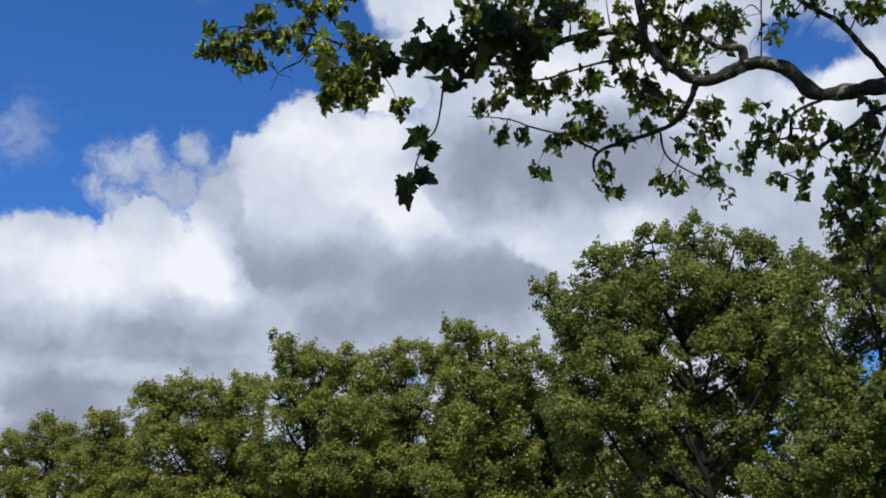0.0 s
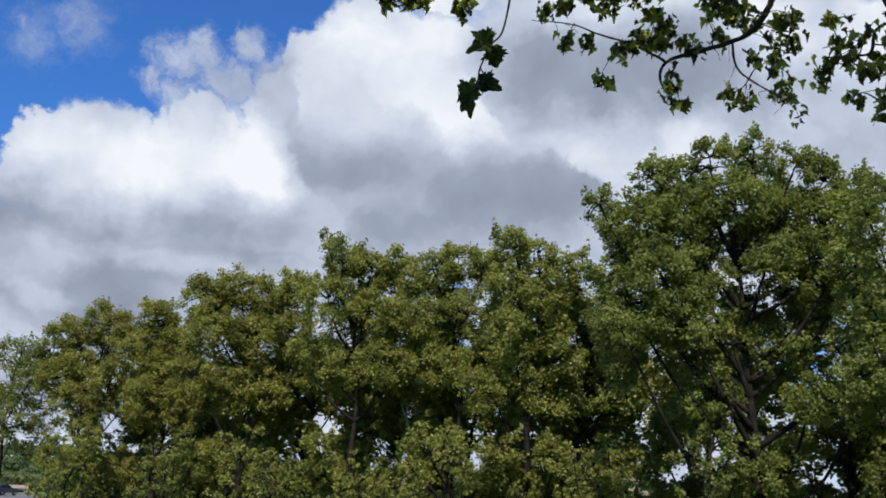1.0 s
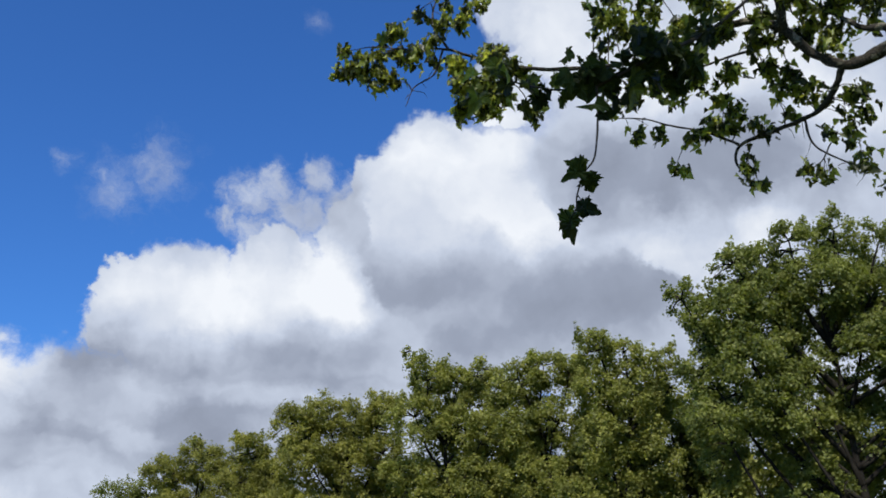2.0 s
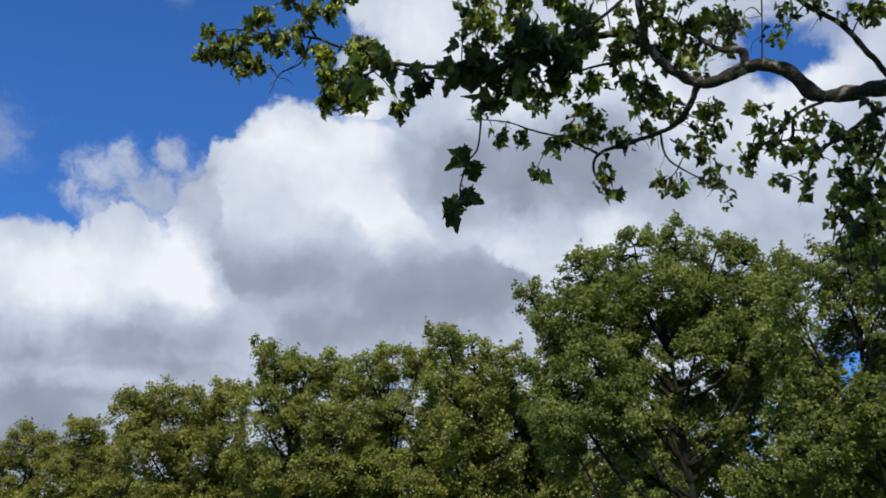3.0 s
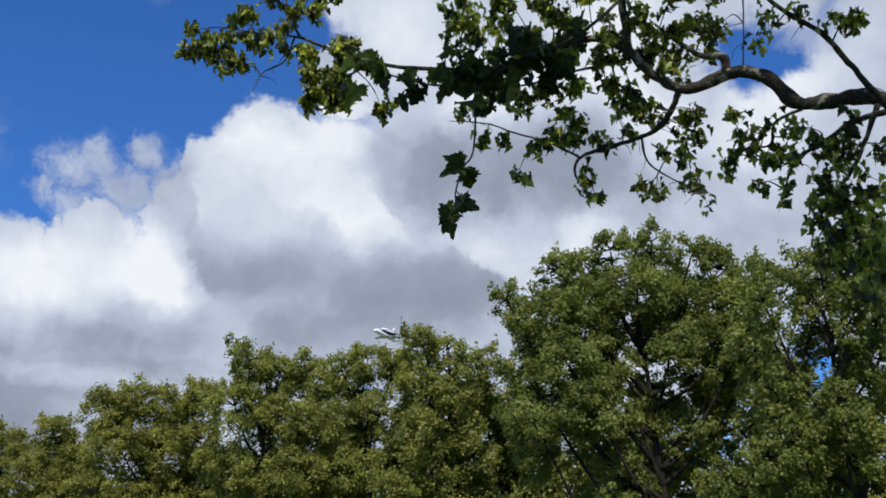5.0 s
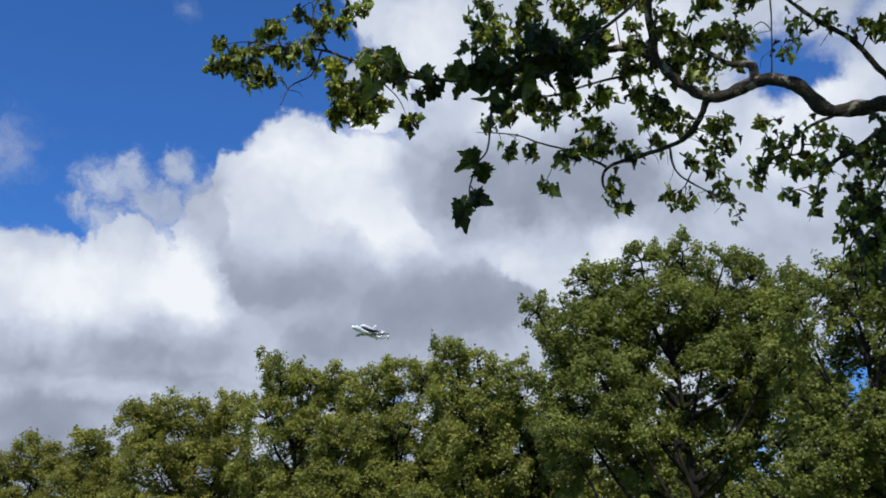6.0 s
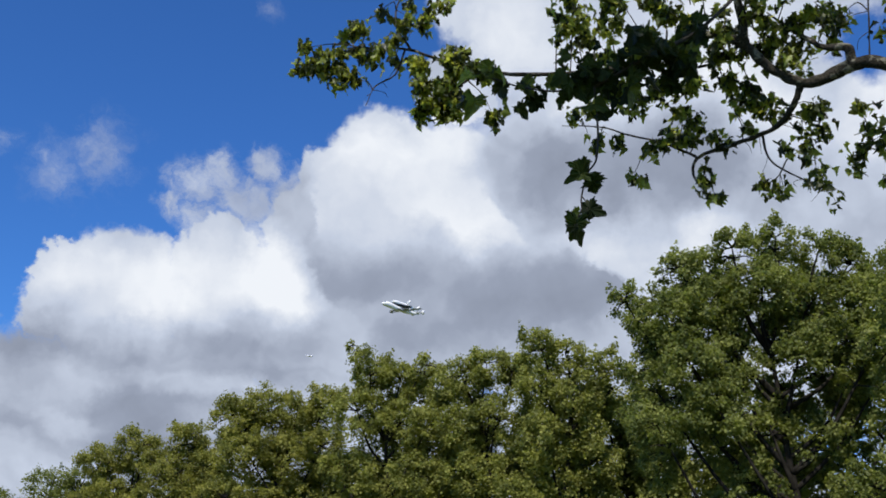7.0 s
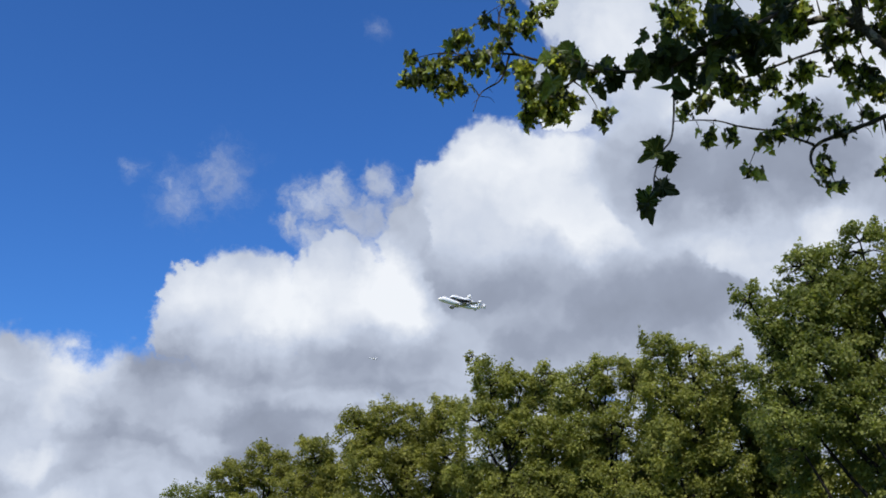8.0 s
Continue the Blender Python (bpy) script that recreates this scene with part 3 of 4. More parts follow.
MAIN = [(3.19, 5.55, 4.54), (2.86, 5.78, 4.72), (2.54, 5.98, 4.77), (2.36, 6.05, 5.00), (2.16, 6.13, 5.08), (2.00, 6.24, 5.06), (1.84, 6.34, 5.06), (1.65, 6.39, 5.21), (1.50, 6.43, 5.42), (1.29, 6.57, 5.60), (0.92, 6.64, 5.56), (0.71, 6.76, 5.48), (0.29, 6.89, 5.50), (-0.29, 6.99, 5.58), (-0.64, 6.97, 5.67), (-1.00, 6.93, 5.78), (-1.34, 6.87, 5.78)]
UP = [(1.50, 6.43, 5.40), (1.47, 6.33, 5.57), (1.43, 6.14, 5.87), (1.56, 5.79, 6.28)]
STUB = [(2.11, 6.15, 5.09), (2.10, 6.15, 5.21), (1.99, 6.29, 5.31), (1.89, 6.53, 5.58), (1.75, 6.67, 5.84)]
LOW = [(1.83, 6.34, 5.06), (1.79, 6.46, 4.94), (1.71, 6.69, 4.89), (1.48, 6.94, 4.89), (1.27, 7.19, 4.91), (1.21, 7.20, 4.75), (1.35, 7.17, 4.52)]
LOWSUB = [(1.65, 6.80, 4.90), (1.69, 6.79, 4.68), (1.88, 6.74, 4.51), (2.04, 6.70, 4.41)]
LOWLEFT = [(1.24, 7.19, 4.91), (1.02, 7.33, 5.10), (0.77, 7.46, 5.24), (0.54, 7.48, 5.33), (0.24, 7.50, 5.36)]
MID = [(1.47, 6.44, 5.44), (1.38, 6.66, 5.44), (1.12, 6.91, 5.49), (0.78, 7.06, 5.46), (0.48, 7.18, 5.56)]
RIGHT = [(2.57, 5.97, 4.74), (2.38, 6.05, 4.66), (2.33, 6.07, 4.50), (2.21, 6.22, 4.53), (2.08, 6.26, 4.38)]
DROOP = [(3.03, 5.64, 4.57), (2.79, 5.76, 4.53), (2.59, 5.85, 4.42), (2.43, 5.92, 4.31), (2.34, 5.96, 4.13)]
DROOP2 = [(2.92, 5.70, 4.62), (2.79, 5.76, 4.31), (2.65, 5.83, 4.07), (2.53, 5.88, 3.83)]
TOPR = [(3.02, 5.64, 4.49), (2.76, 5.55, 4.73), (2.51, 5.45, 4.97), (2.28, 5.44, 5.13), (1.97, 5.46, 5.44)]
TIPUP = [(-0.95, 6.93, 5.77), (-1.07, 6.92, 5.99), (-1.04, 6.92, 6.25), (-0.74, 6.76, 6.46)]
TIPLOW = [(-1.00, 6.93, 5.78), (-1.07, 6.92, 5.56), (-1.22, 6.89, 5.44), (-1.29, 6.88, 5.27)]
LEFTLOW = [(-0.42, 6.99, 5.58), (-0.63, 6.97, 5.43), (-0.76, 6.96, 5.31), (-0.83, 6.95, 5.19)]
TIP_SPRAYS = [(-1.77, 6.77, 5.73, 0.05), (-1.62, 6.80, 5.52, 0.07), (-1.73, 6.78, 5.63, 0.10), (-1.55, 6.83, 5.60, 0.12), (-1.39, 6.86, 5.49, 0.09), (-1.35, 6.87, 5.91, 0.11), (-1.25, 6.89, 5.67, 0.10), (-1.13, 6.91, 5.80, 0.09), (-0.86, 6.95, 5.67, 0.12), (-1.01, 6.93, 5.99, 0.10), (-0.83, 6.95, 6.04, 0.10), (-1.47, 6.84, 5.74, 0.07)]
LEFT_SPRAYS = [(-0.81, 6.95, 5.45, 0.14), (-0.64, 6.97, 5.51, 0.16), (-0.46, 6.98, 5.62, 0.12), (-0.76, 6.96, 5.28, 0.11), (-0.82, 6.95, 5.21, 0.07), (-0.63, 6.97, 5.24, 0.08), (-0.55, 6.98, 5.37, 0.09), (-0.32, 6.99, 5.23, 0.06), (-0.56, 6.98, 5.74, 0.10)]
MIDL_SPRAYS = [(0.38, 6.89, 5.87, 0.15), (0.51, 6.88, 5.76, 0.13), (0.25, 6.90, 5.98, 0.12), (0.64, 6.77, 5.90, 0.11), (0.72, 6.76, 5.59, 0.10), (0.61, 7.07, 5.52, 0.14), (0.52, 7.08, 5.41, 0.10), (0.78, 7.06, 5.41, 0.12), (0.45, 7.09, 5.34, 0.07), (1.14, 7.11, 5.24, 0.11)]
UPPER_SPRAYS = [(0.95, 6.53, 5.74, 0.14), (1.16, 6.50, 5.63, 0.10), (1.40, 6.45, 5.65, 0.12), (1.60, 6.40, 5.66, 0.13), (1.67, 6.59, 5.56, 0.14), (1.32, 6.57, 5.45, 0.11), (1.85, 6.44, 5.57, 0.14), (2.00, 6.50, 5.72, 0.11), (1.78, 6.46, 5.39, 0.11), (2.02, 6.28, 5.39, 0.08), (2.13, 6.14, 5.50, 0.08), (2.12, 5.61, 4.99, 0.03)]
LOWER_SPRAYS = [(1.20, 6.90, 5.42, 0.13), (0.96, 7.03, 5.50, 0.10), (1.39, 6.76, 5.30, 0.10), (1.59, 6.71, 5.23, 0.12), (1.68, 6.69, 5.03, 0.12), (1.87, 6.54, 5.32, 0.09), (1.88, 6.54, 4.90, 0.10), (1.95, 6.51, 4.82, 0.08), (1.48, 6.84, 5.10, 0.10), (1.98, 6.51, 4.98, 0.08)]
HANGR_SPRAYS = [(1.38, 7.07, 4.95, 0.11), (1.23, 7.20, 5.01, 0.11), (1.30, 7.18, 4.74, 0.11), (1.35, 7.17, 4.55, 0.08), (1.64, 6.80, 4.50, 0.08), (1.74, 6.78, 4.57, 0.08), (1.87, 6.74, 4.72, 0.10), (1.96, 6.72, 4.54, 0.09), (2.03, 6.70, 4.42, 0.06)]
LOWL_SPRAYS = [(0.33, 7.49, 5.41, 0.08), (0.54, 7.48, 5.20, 0.07), (0.67, 7.47, 5.15, 0.06), (0.79, 7.36, 4.87, 0.07), (0.98, 7.33, 5.09, 0.10), (1.10, 7.22, 5.12, 0.09)]
RIGHTC_SPRAYS = [(2.10, 6.15, 4.77, 0.07), (2.12, 6.14, 4.61, 0.08), (2.09, 6.26, 4.38, 0.08), (2.25, 6.10, 4.55, 0.11), (2.31, 6.08, 4.44, 0.10), (2.45, 6.02, 4.54, 0.10), (2.54, 5.87, 4.53, 0.11), (2.22, 6.11, 4.21, 0.07), (2.33, 5.96, 4.12, 0.07), (2.40, 5.93, 4.35, 0.07)]
DROOPC_SPRAYS = [(2.59, 5.85, 4.38, 0.12), (2.73, 5.79, 4.43, 0.13), (2.71, 5.80, 4.20, 0.14), (2.57, 5.86, 4.17, 0.09), (2.54, 5.87, 3.96, 0.10), (2.67, 5.82, 3.90, 0.13), (2.54, 5.87, 3.79, 0.07), (2.82, 5.75, 4.00, 0.14), (2.94, 5.68, 4.32, 0.14), (2.81, 5.75, 3.70, 0.14)]
TOPRC_SPRAYS = [(2.34, 5.42, 5.10, 0.05), (2.57, 5.31, 5.03, 0.06), (2.14, 5.39, 5.07, 0.05), (2.65, 5.27, 4.97, 0.07)]

EDGE_SPRAYS = [(2.54, 5.75, 3.75, 0.11), (2.68, 5.75, 3.59, 0.13), (2.71, 5.70, 3.85, 0.13), (2.46, 5.85, 3.84, 0.08), (2.67, 5.70, 3.34, 0.12), (2.65, 5.75, 4.02, 0.12), (2.74, 5.60, 3.64, 0.14), (2.74, 5.60, 3.36, 0.14), (2.48, 5.80, 3.60, 0.07)]
HIGH_SPRAYS = [(0.34, 6.89, 6.15, 0.11), (0.64, 6.77, 6.13, 0.12), (0.92, 6.54, 6.00, 0.13), (1.25, 6.48, 5.92, 0.13), (1.52, 6.32, 5.91, 0.12), (1.85, 6.34, 5.87, 0.12), (2.08, 6.05, 5.70, 0.09), (-0.65, 6.87, 6.12, 0.09), (-0.97, 6.93, 6.25, 0.08), (-1.17, 6.90, 6.15, 0.06), (1.10, 6.61, 5.53, 0.10), (0.82, 6.65, 5.70, 0.10)]

near_rng = np.random.default_rng(77)


def local(points):
    return [Vector(p) - TREE for p in points]


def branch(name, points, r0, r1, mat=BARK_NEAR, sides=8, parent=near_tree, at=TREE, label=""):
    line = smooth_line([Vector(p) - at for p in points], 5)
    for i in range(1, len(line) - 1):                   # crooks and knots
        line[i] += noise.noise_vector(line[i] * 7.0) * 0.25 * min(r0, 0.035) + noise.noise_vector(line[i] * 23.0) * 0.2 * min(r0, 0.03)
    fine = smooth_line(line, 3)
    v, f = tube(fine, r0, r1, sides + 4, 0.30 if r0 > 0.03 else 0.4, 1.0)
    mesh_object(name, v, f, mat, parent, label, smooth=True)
    return line


trunk_line = smooth_line(local([(6.6, 4.2, -0.3), (6.55, 4.2, 1.4), (6.6, 4.25, 3.0), (6.9, 4.3, 5.2), (7.1, 4.3, 8.0)]), 5)
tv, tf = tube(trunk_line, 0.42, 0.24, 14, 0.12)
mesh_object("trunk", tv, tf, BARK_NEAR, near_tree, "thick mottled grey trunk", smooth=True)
reach = [(6.6, 4.25, 3.3), (5.3, 4.7, 4.05), (4.2, 5.15, 4.42)] + MAIN
LINES = [branch("limb", reach, 0.064, 0.006, sides=10, label="crooked main limb with pale patches of bark"),
         branch("branch", UP, 0.034, 0.022), branch("branch", STUB, 0.036, 0.006), branch("branch", LOW, 0.026, 0.005), branch("branch", MID, 0.014, 0.004),
         branch("branch", RIGHT, 0.014, 0.004), branch("branch", DROOP, 0.022, 0.005), branch("branch", DROOP2, 0.022, 0.005), branch("branch", TOPR, 0.022, 0.011),
         branch("twig", LOWSUB, 0.010, 0.003, TWIG), branch("twig", LOWLEFT, 0.011, 0.003, TWIG), branch("twig", TIPUP, 0.010, 0.005, TWIG),
         branch("twig", TIPLOW, 0.009, 0.003, TWIG), branch("twig", LEFTLOW, 0.010, 0.003, TWIG),
         branch("twig", [(2.22, 6.1, 5.12), (2.22, 6.0, 5.4), (2.2, 5.8, 5.9), (2.3, 5.6, 6.4)], 0.006, 0.005, TWIG)]


def blade_mesh(name, rng, mat, cut=1.0):
    """One five-lobed leaf, about 1 across, folded along its midrib, stalk at the origin, tip along +y."""
    out = [(0.0, 0.0), (0.14, -0.07), (0.27, -0.05), (0.30, 0.04), (0.38, 0.02), (0.46, 0.08), (0.43, 0.15), (0.47, 0.24), (0.52, 0.30), (0.57, 0.43), (0.48, 0.45), (0.43, 0.53), (0.35, 0.52), (0.32, 0.60),
           (0.35, 0.68), (0.25, 0.70), (0.18, 0.80), (0.10, 0.84), (0.0, 1.0)]
    shape = out + [(-a, b) for a, b in out[-2:0:-1]]
    bend, fold, wave = rng.uniform(0.2, 2.0), rng.uniform(0.1, 1.1), rng.uniform(0, 6.3)
    pts = [Vector((0.0, 0.33, 0.02))]
    for i, (a, b) in enumerate(shape):
        tooth = 1.07 if i % 2 else 0.93
        a, b = a * tooth, 0.33 + (b - 0.33) * tooth
        deep = cut if (round(abs(shape[i][0]), 2), shape[i][1]) in ((0.30, 0.04), (0.43, 0.15), (0.43, 0.53), (0.35, 0.52), (0.32, 0.60), (0.48, 0.45)) else 1.0
        a, b = a * rng.uniform(0.85, 1.12) * deep, 0.33 + (b - 0.33) * rng.uniform(0.93, 1.07) * deep if i else 0.0
        pts.append(Vector((a, b, abs(a) * fold - bend * b * b * 0.5 + 0.09 * math.sin(wave + 9 * b + 5 * a) + rng.uniform(-.09, .09))))
    count = len(shape)
    faces = [(0, 1 + i, 1 + (i + 1) % count) for i in range(count)]
    data = bpy.data.meshes.new(name)
    data.from_pydata(pts, [], faces)
    data.materials.append(mat)
    return data


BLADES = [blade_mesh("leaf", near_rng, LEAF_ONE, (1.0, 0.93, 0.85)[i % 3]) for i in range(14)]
# four blades in five take the darker copy with the painted shade
BIG_BLADES = [blade_mesh("leaf", near_rng, LEAF_SHADED if i % 5 else LEAF_ONE, (1.0, 0.93)[i % 2]) for i in range(10)]
BLADE_POINTS = [np.array([v.co for v in b.vertices]) for b in BLADES]
BLADE_FACES = [tuple(p.vertices) for p in BLADES[0].polygons]


def leaf_pose(rng, where, size, droop=0.6):
    """A leaf hanging from a twig: tip outward and down, face roughly to the sky."""
    a = rng.uniform(0, 2 * math.pi)
    tip = Vector((math.cos(a), math.sin(a), -droop * rng.uniform(0.1, 2.2))).normalized()
    up = Vector((rng.normal(), rng.normal(), 1.0))
    side = tip.cross(up).normalized()
    face = side.cross(tip)
    m = Matrix((side, tip, face)).transposed().to_4x4()
    return Matrix.Translation(where) @ m @ Matrix.Diagonal((size, size, size, 1))


loose, single = [], 0
ALL_SPRAYS = (TIP_SPRAYS, LEFT_SPRAYS, MIDL_SPRAYS, UPPER_SPRAYS, HIGH_SPRAYS, LOWER_SPRAYS, HANGR_SPRAYS, LOWL_SPRAYS, RIGHTC_SPRAYS, DROOPC_SPRAYS, EDGE_SPRAYS, TOPRC_SPRAYS)
all_points = [q for line in LINES for q in line]
for sprays in ALL_SPRAYS:
    for sx, sy, sz, sr in sprays:
        centre = Vector((sx, sy, sz)) - TREE
        root = min(all_points, key=lambda q: (q - centre).length)
        if (root - centre).length > 0.02:
            bow = root.lerp(centre, 0.5) + Vector((near_rng.uniform(-.04, .04), near_rng.uniform(-.04, .04), near_rng.uniform(0, .06)))
            v, f = tube(smooth_line([root, bow, centre], 4), 0.006, 0.0022, 5, 0.3)
            mesh_object("twig", v, f, TWIG, near_tree)
        dense = 1.15 if sprays in (UPPER_SPRAYS, HIGH_SPRAYS, MIDL_SPRAYS) else 1.0
        dense *= 1.3 if sprays is TIP_SPRAYS else 1.7 if sprays is LEFT_SPRAYS else 0.42 if sprays is EDGE_SPRAYS else 0.62 if sprays in (RIGHTC_SPRAYS, DROOPC_SPRAYS, HANGR_SPRAYS) else 0.9
        count = int((10 + 5400 * sr * sr) * dense)
        fingers = []
        for _ in range(max(2, int(sr * 34))):
            d = Vector(near_rng.normal(size=3)) * 0.62
            tip = centre + Vector((d.x, d.y, d.z - 0.15)) * sr * 1.15
            fingers.append(tip)
            v, f = tube([centre, centre.lerp(tip, 0.5) + Vector((0, 0, 0.015)), tip], 0.0028, 0.0014, 4)
            loose.append((v, f))
        for i in range(count):
            tip = fingers[i % len(fingers)]
            where = centre.lerp(tip, near_rng.uniform(0.35, 1.1)) + Vector(near_rng.normal(size=3)) * 0.028
            size = near_rng.uniform(0.026, 0.070)
            m = leaf_pose(near_rng, where, size)
            k = int(near_rng.integers(14))
            if i < 3 and single < 290:
                ob = new("leaf", BLADES[k])
                ob.parent = near_tree
                ob.matrix_basis = m
                single += 1
            else:
                ALL = BLADE_POINTS[k] @ np.array(m.to_3x3()).T + np.array(m.translation)
                loose.append(("leaf", ALL))
for line in LINES[3:]:                      # bare side twigs
    for _ in range(4):
        q = line[int(near_rng.integers(3, len(line)))]
        d = Vector((near_rng.normal() * 0.1, near_rng.normal() * 0.08, -0.04 - abs(near_rng.normal()) * 0.07))
        loose.append(tube(smooth_line([q, q + d * 0.5 + Vector((near_rng.normal() * 0.02, 0, 0.01)), q + d], 3), 0.0032, 0.0014, 4))
v, f = joined([p for p in loose if p[0] != "leaf"])
tagged(mesh_object("twigwork", v, f, TWIG, near_tree), kind="stuff")
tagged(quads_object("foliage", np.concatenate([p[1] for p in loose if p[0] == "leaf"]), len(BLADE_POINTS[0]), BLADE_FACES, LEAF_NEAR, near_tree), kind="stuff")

# the nearest spray, which swings in the wind: its own pivot at the joint
PIVOT = Vector((1.73, 4.58, 5.61))
v, f = tube(smooth_line(local([(1.56, 5.79, 6.28), (1.6, 5.3, 6.1), (1.73, 4.58, 5.61)]), 5), 0.022, 0.014, 6, 0.2)
mesh_object("branch", v, f, BARK_NEAR, near_tree, smooth=True)
v, f = tube(smooth_line(local([(7.0, 4.3, 6.6), (4.6, 5.2, 6.7), (2.6, 5.7, 6.5), (1.56, 5.79, 6.28)]), 5), 0.09, 0.035, 8, 0.2)
mesh_object("limb", v, f, BARK_NEAR, near_tree, smooth=True)
spray_lines = [[(1.73, 4.58, 5.61), (1.15, 4.35, 4.83), (0.61, 4.16, 4.27), (0.30, 4.04, 4.07), (0.01, 4.00, 3.92)],
               [(0.30, 4.04, 4.07), (-0.06, 4.05, 3.95), (-0.27, 4.09, 4.00), (-0.43, 4.08, 4.07)],
               [(0.01, 4.00, 3.92), (0.00, 4.00, 3.76), (-0.03, 4.00, 3.58), (-0.08, 4.00, 3.51), (-0.12, 4.00, 3.41), (-0.13, 4.00, 3.35), (-0.16, 4.00, 3.30)],
               [(-0.12, 4.00, 3.41), (-0.10, 4.0, 3.37), (-0.11, 3.99, 3.34)]]
pieces = []
for line, r0, r1 in zip(spray_lines, (0.012, 0.006, 0.0055, 0.003), (0.006, 0.003, 0.003, 0.002)):
    pieces.append(tube(smooth_line([Vector(p) - PIVOT for p in line], 5), r0, r1, 6, 0.3))
v, f = joined(pieces)
swing = mesh_object("swinging_twig", v, f, TWIG, near_tree, "dark twig with large lobed leaves hanging low", smooth=True)
SWING_SPRAYS = [(-0.04, 4.00, 3.99, 0.12, 20), (0.07, 4.00, 3.94, 0.09, 12), (0.30, 4.04, 4.09, 0.13, 32), (0.52, 4.13, 4.24, 0.10, 16), (-0.41, 4.08, 4.12, 0.06, 4), (-0.52, 4.07, 3.99, 0.05, 3),
                (-0.35, 4.09, 4.00, 0.07, 4), (-0.22, 4.08, 4.00, 0.05, 3), (0.18, 4.02, 4.02, 0.09, 12), (0.40, 4.10, 4.00, 0.10, 12)]
for sx, sy, sz, sr, count in SWING_SPRAYS:
    for i in range(count):
        where = Vector((sx, sy, sz)) - PIVOT + Vector(near_rng.normal(size=3)) * sr * 0.5
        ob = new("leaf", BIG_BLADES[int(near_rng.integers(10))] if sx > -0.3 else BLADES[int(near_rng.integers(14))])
        ob.parent = swing
        ob.matrix_basis = leaf_pose(near_rng, where, near_rng.uniform(0.065, 0.105), 1.1)


# blades that hang broadside at the low end: stalk, turn of the tip from the right, tilt, size
for (hx, hy, hz), turn, tilt, size in (((-0.075, 4.0, 3.515), 195, 20, 0.105), ((-0.07, 3.985, 3.50), -75, -25, 0.10), ((-0.09, 4.01, 3.53), 150, 35, 0.08), ((-0.125, 4.0, 3.355), -22, 15, 0.105),
                                       ((-0.15, 4.0, 3.32), 150, -30, 0.085), ((-0.15, 3.99, 3.315), -115, 10, 0.10), ((-0.17, 3.99, 3.29), -80, 30, 0.085), ((0.0, 4.0, 3.79), -30, 10, 0.06)):
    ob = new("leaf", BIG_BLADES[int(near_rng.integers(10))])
    ob.parent = swing
    ob.matrix_basis = Matrix.Translation(Vector((hx, hy, hz)) - PIVOT) @ pose(0, 0, 0, 0, -turn + 90, 0) @ pose(0, 0, 0, 90 + tilt, 0, 0) @ Matrix.Diagonal((size, size, size, 1))

# the crown of the same tree, unseen, high over the place where the camera stands
crown_rng = np.random.default_rng(31)
spots, sizes = [], []
for end in ((-3.4, -2.8, 8.6), (0.4, -3.6, 9.0), (4.2, -3.6, 9.2), (-4.6, 0.8, 8.4), (1.3, 3.4, 9.4), (3.0, 2.8, 9.4), (0.2, 0.8, 9.4), (4.2, 0.8, 9.4), (6.0, 6.8, 9.6), (9.5, 3.0, 9.6), (7.4, 0.4, 10.4)):
    v, f = tube(smooth_line(local([(6.9, 4.3, 5.0), (6.9 + (end[0] - 6.9) * 0.4, 4.3 + (end[1] - 4.3) * 0.4, 8.4), end]), 6), 0.13, 0.03, 7, 0.15)
    mesh_object("limb", v, f, BARK_NEAR, near_tree, smooth=True)
    # unseen clumps thinned or packed per limb to shade the boughs and swinging leaves
    for _ in range(7 if end[1] > 2 and end[0] < 4 else 80 if end[0] == 0.2 else 30):
        spots.append(np.array(Vector(end) - TREE) + crown_rng.normal(size=3) * (1.25, 1.1, 0.55))
        sizes.append(crown_rng.uniform(0.4, 0.8))
tagged(quads_object("crown", leaf_cloud(crown_rng, spots, sizes, 42, 0.15), 4, BLADE_QUAD, LEAF_NEAR, near_tree), kind="stuff")


# ---------------------------------------------------------------- far things beyond the trees
def far_wood():
    """Woods on the distant hill: one mass of leaf clumps."""
    rng = np.random.default_rng(5)
    centres, radii = [], []
    for _ in range(9000):
        az, r = rng.uniform(-60, 62), rng.uniform(430, 800)
        x, y = -math.sin(radians(az)) * r, math.cos(radians(az)) * r
        if noise.noise(Vector((x / 70, y / 70, 9))) < -0.12:
            continue
        h = rng.uniform(1, 6.5)
        centres.append((x, y, ground_height(x, y) + h))
        radii.append(rng.uniform(1.6, 3.2))
    quads = leaf_cloud(rng, np.array(centres), radii, 1.2, 1.3)
    ob = quads_object("woods", quads, 4, BLADE_QUAD, LEAF_WOOD)
    tagged(ob, "dark green woods covering the distant hill", "woods", kind="stuff")


far_wood()


def hedge():
    """A belt of dark shrubs along the far edge of the car park."""
    rng = np.random.default_rng(17)
    centres, radii = [], []
    for _ in range(700):
        az, r = rng.uniform(20, 36), rng.uniform(188, 214)
        x, y = -math.sin(radians(az)) * r, math.cos(radians(az)) * r
        centres.append((x, y, ground_height(x, y) + abs(rng.normal()) * 0.9))
        radii.append(rng.uniform(0.6, 1.2))
    ob = quads_object("hedge", leaf_cloud(rng, np.array(centres), radii, 9, 0.5), 4, BLADE_QUAD, LEAF_SHRUB)
    tagged(ob, "belt of dark green shrubs beyond the car park", "shrubs", kind="stuff")


hedge()


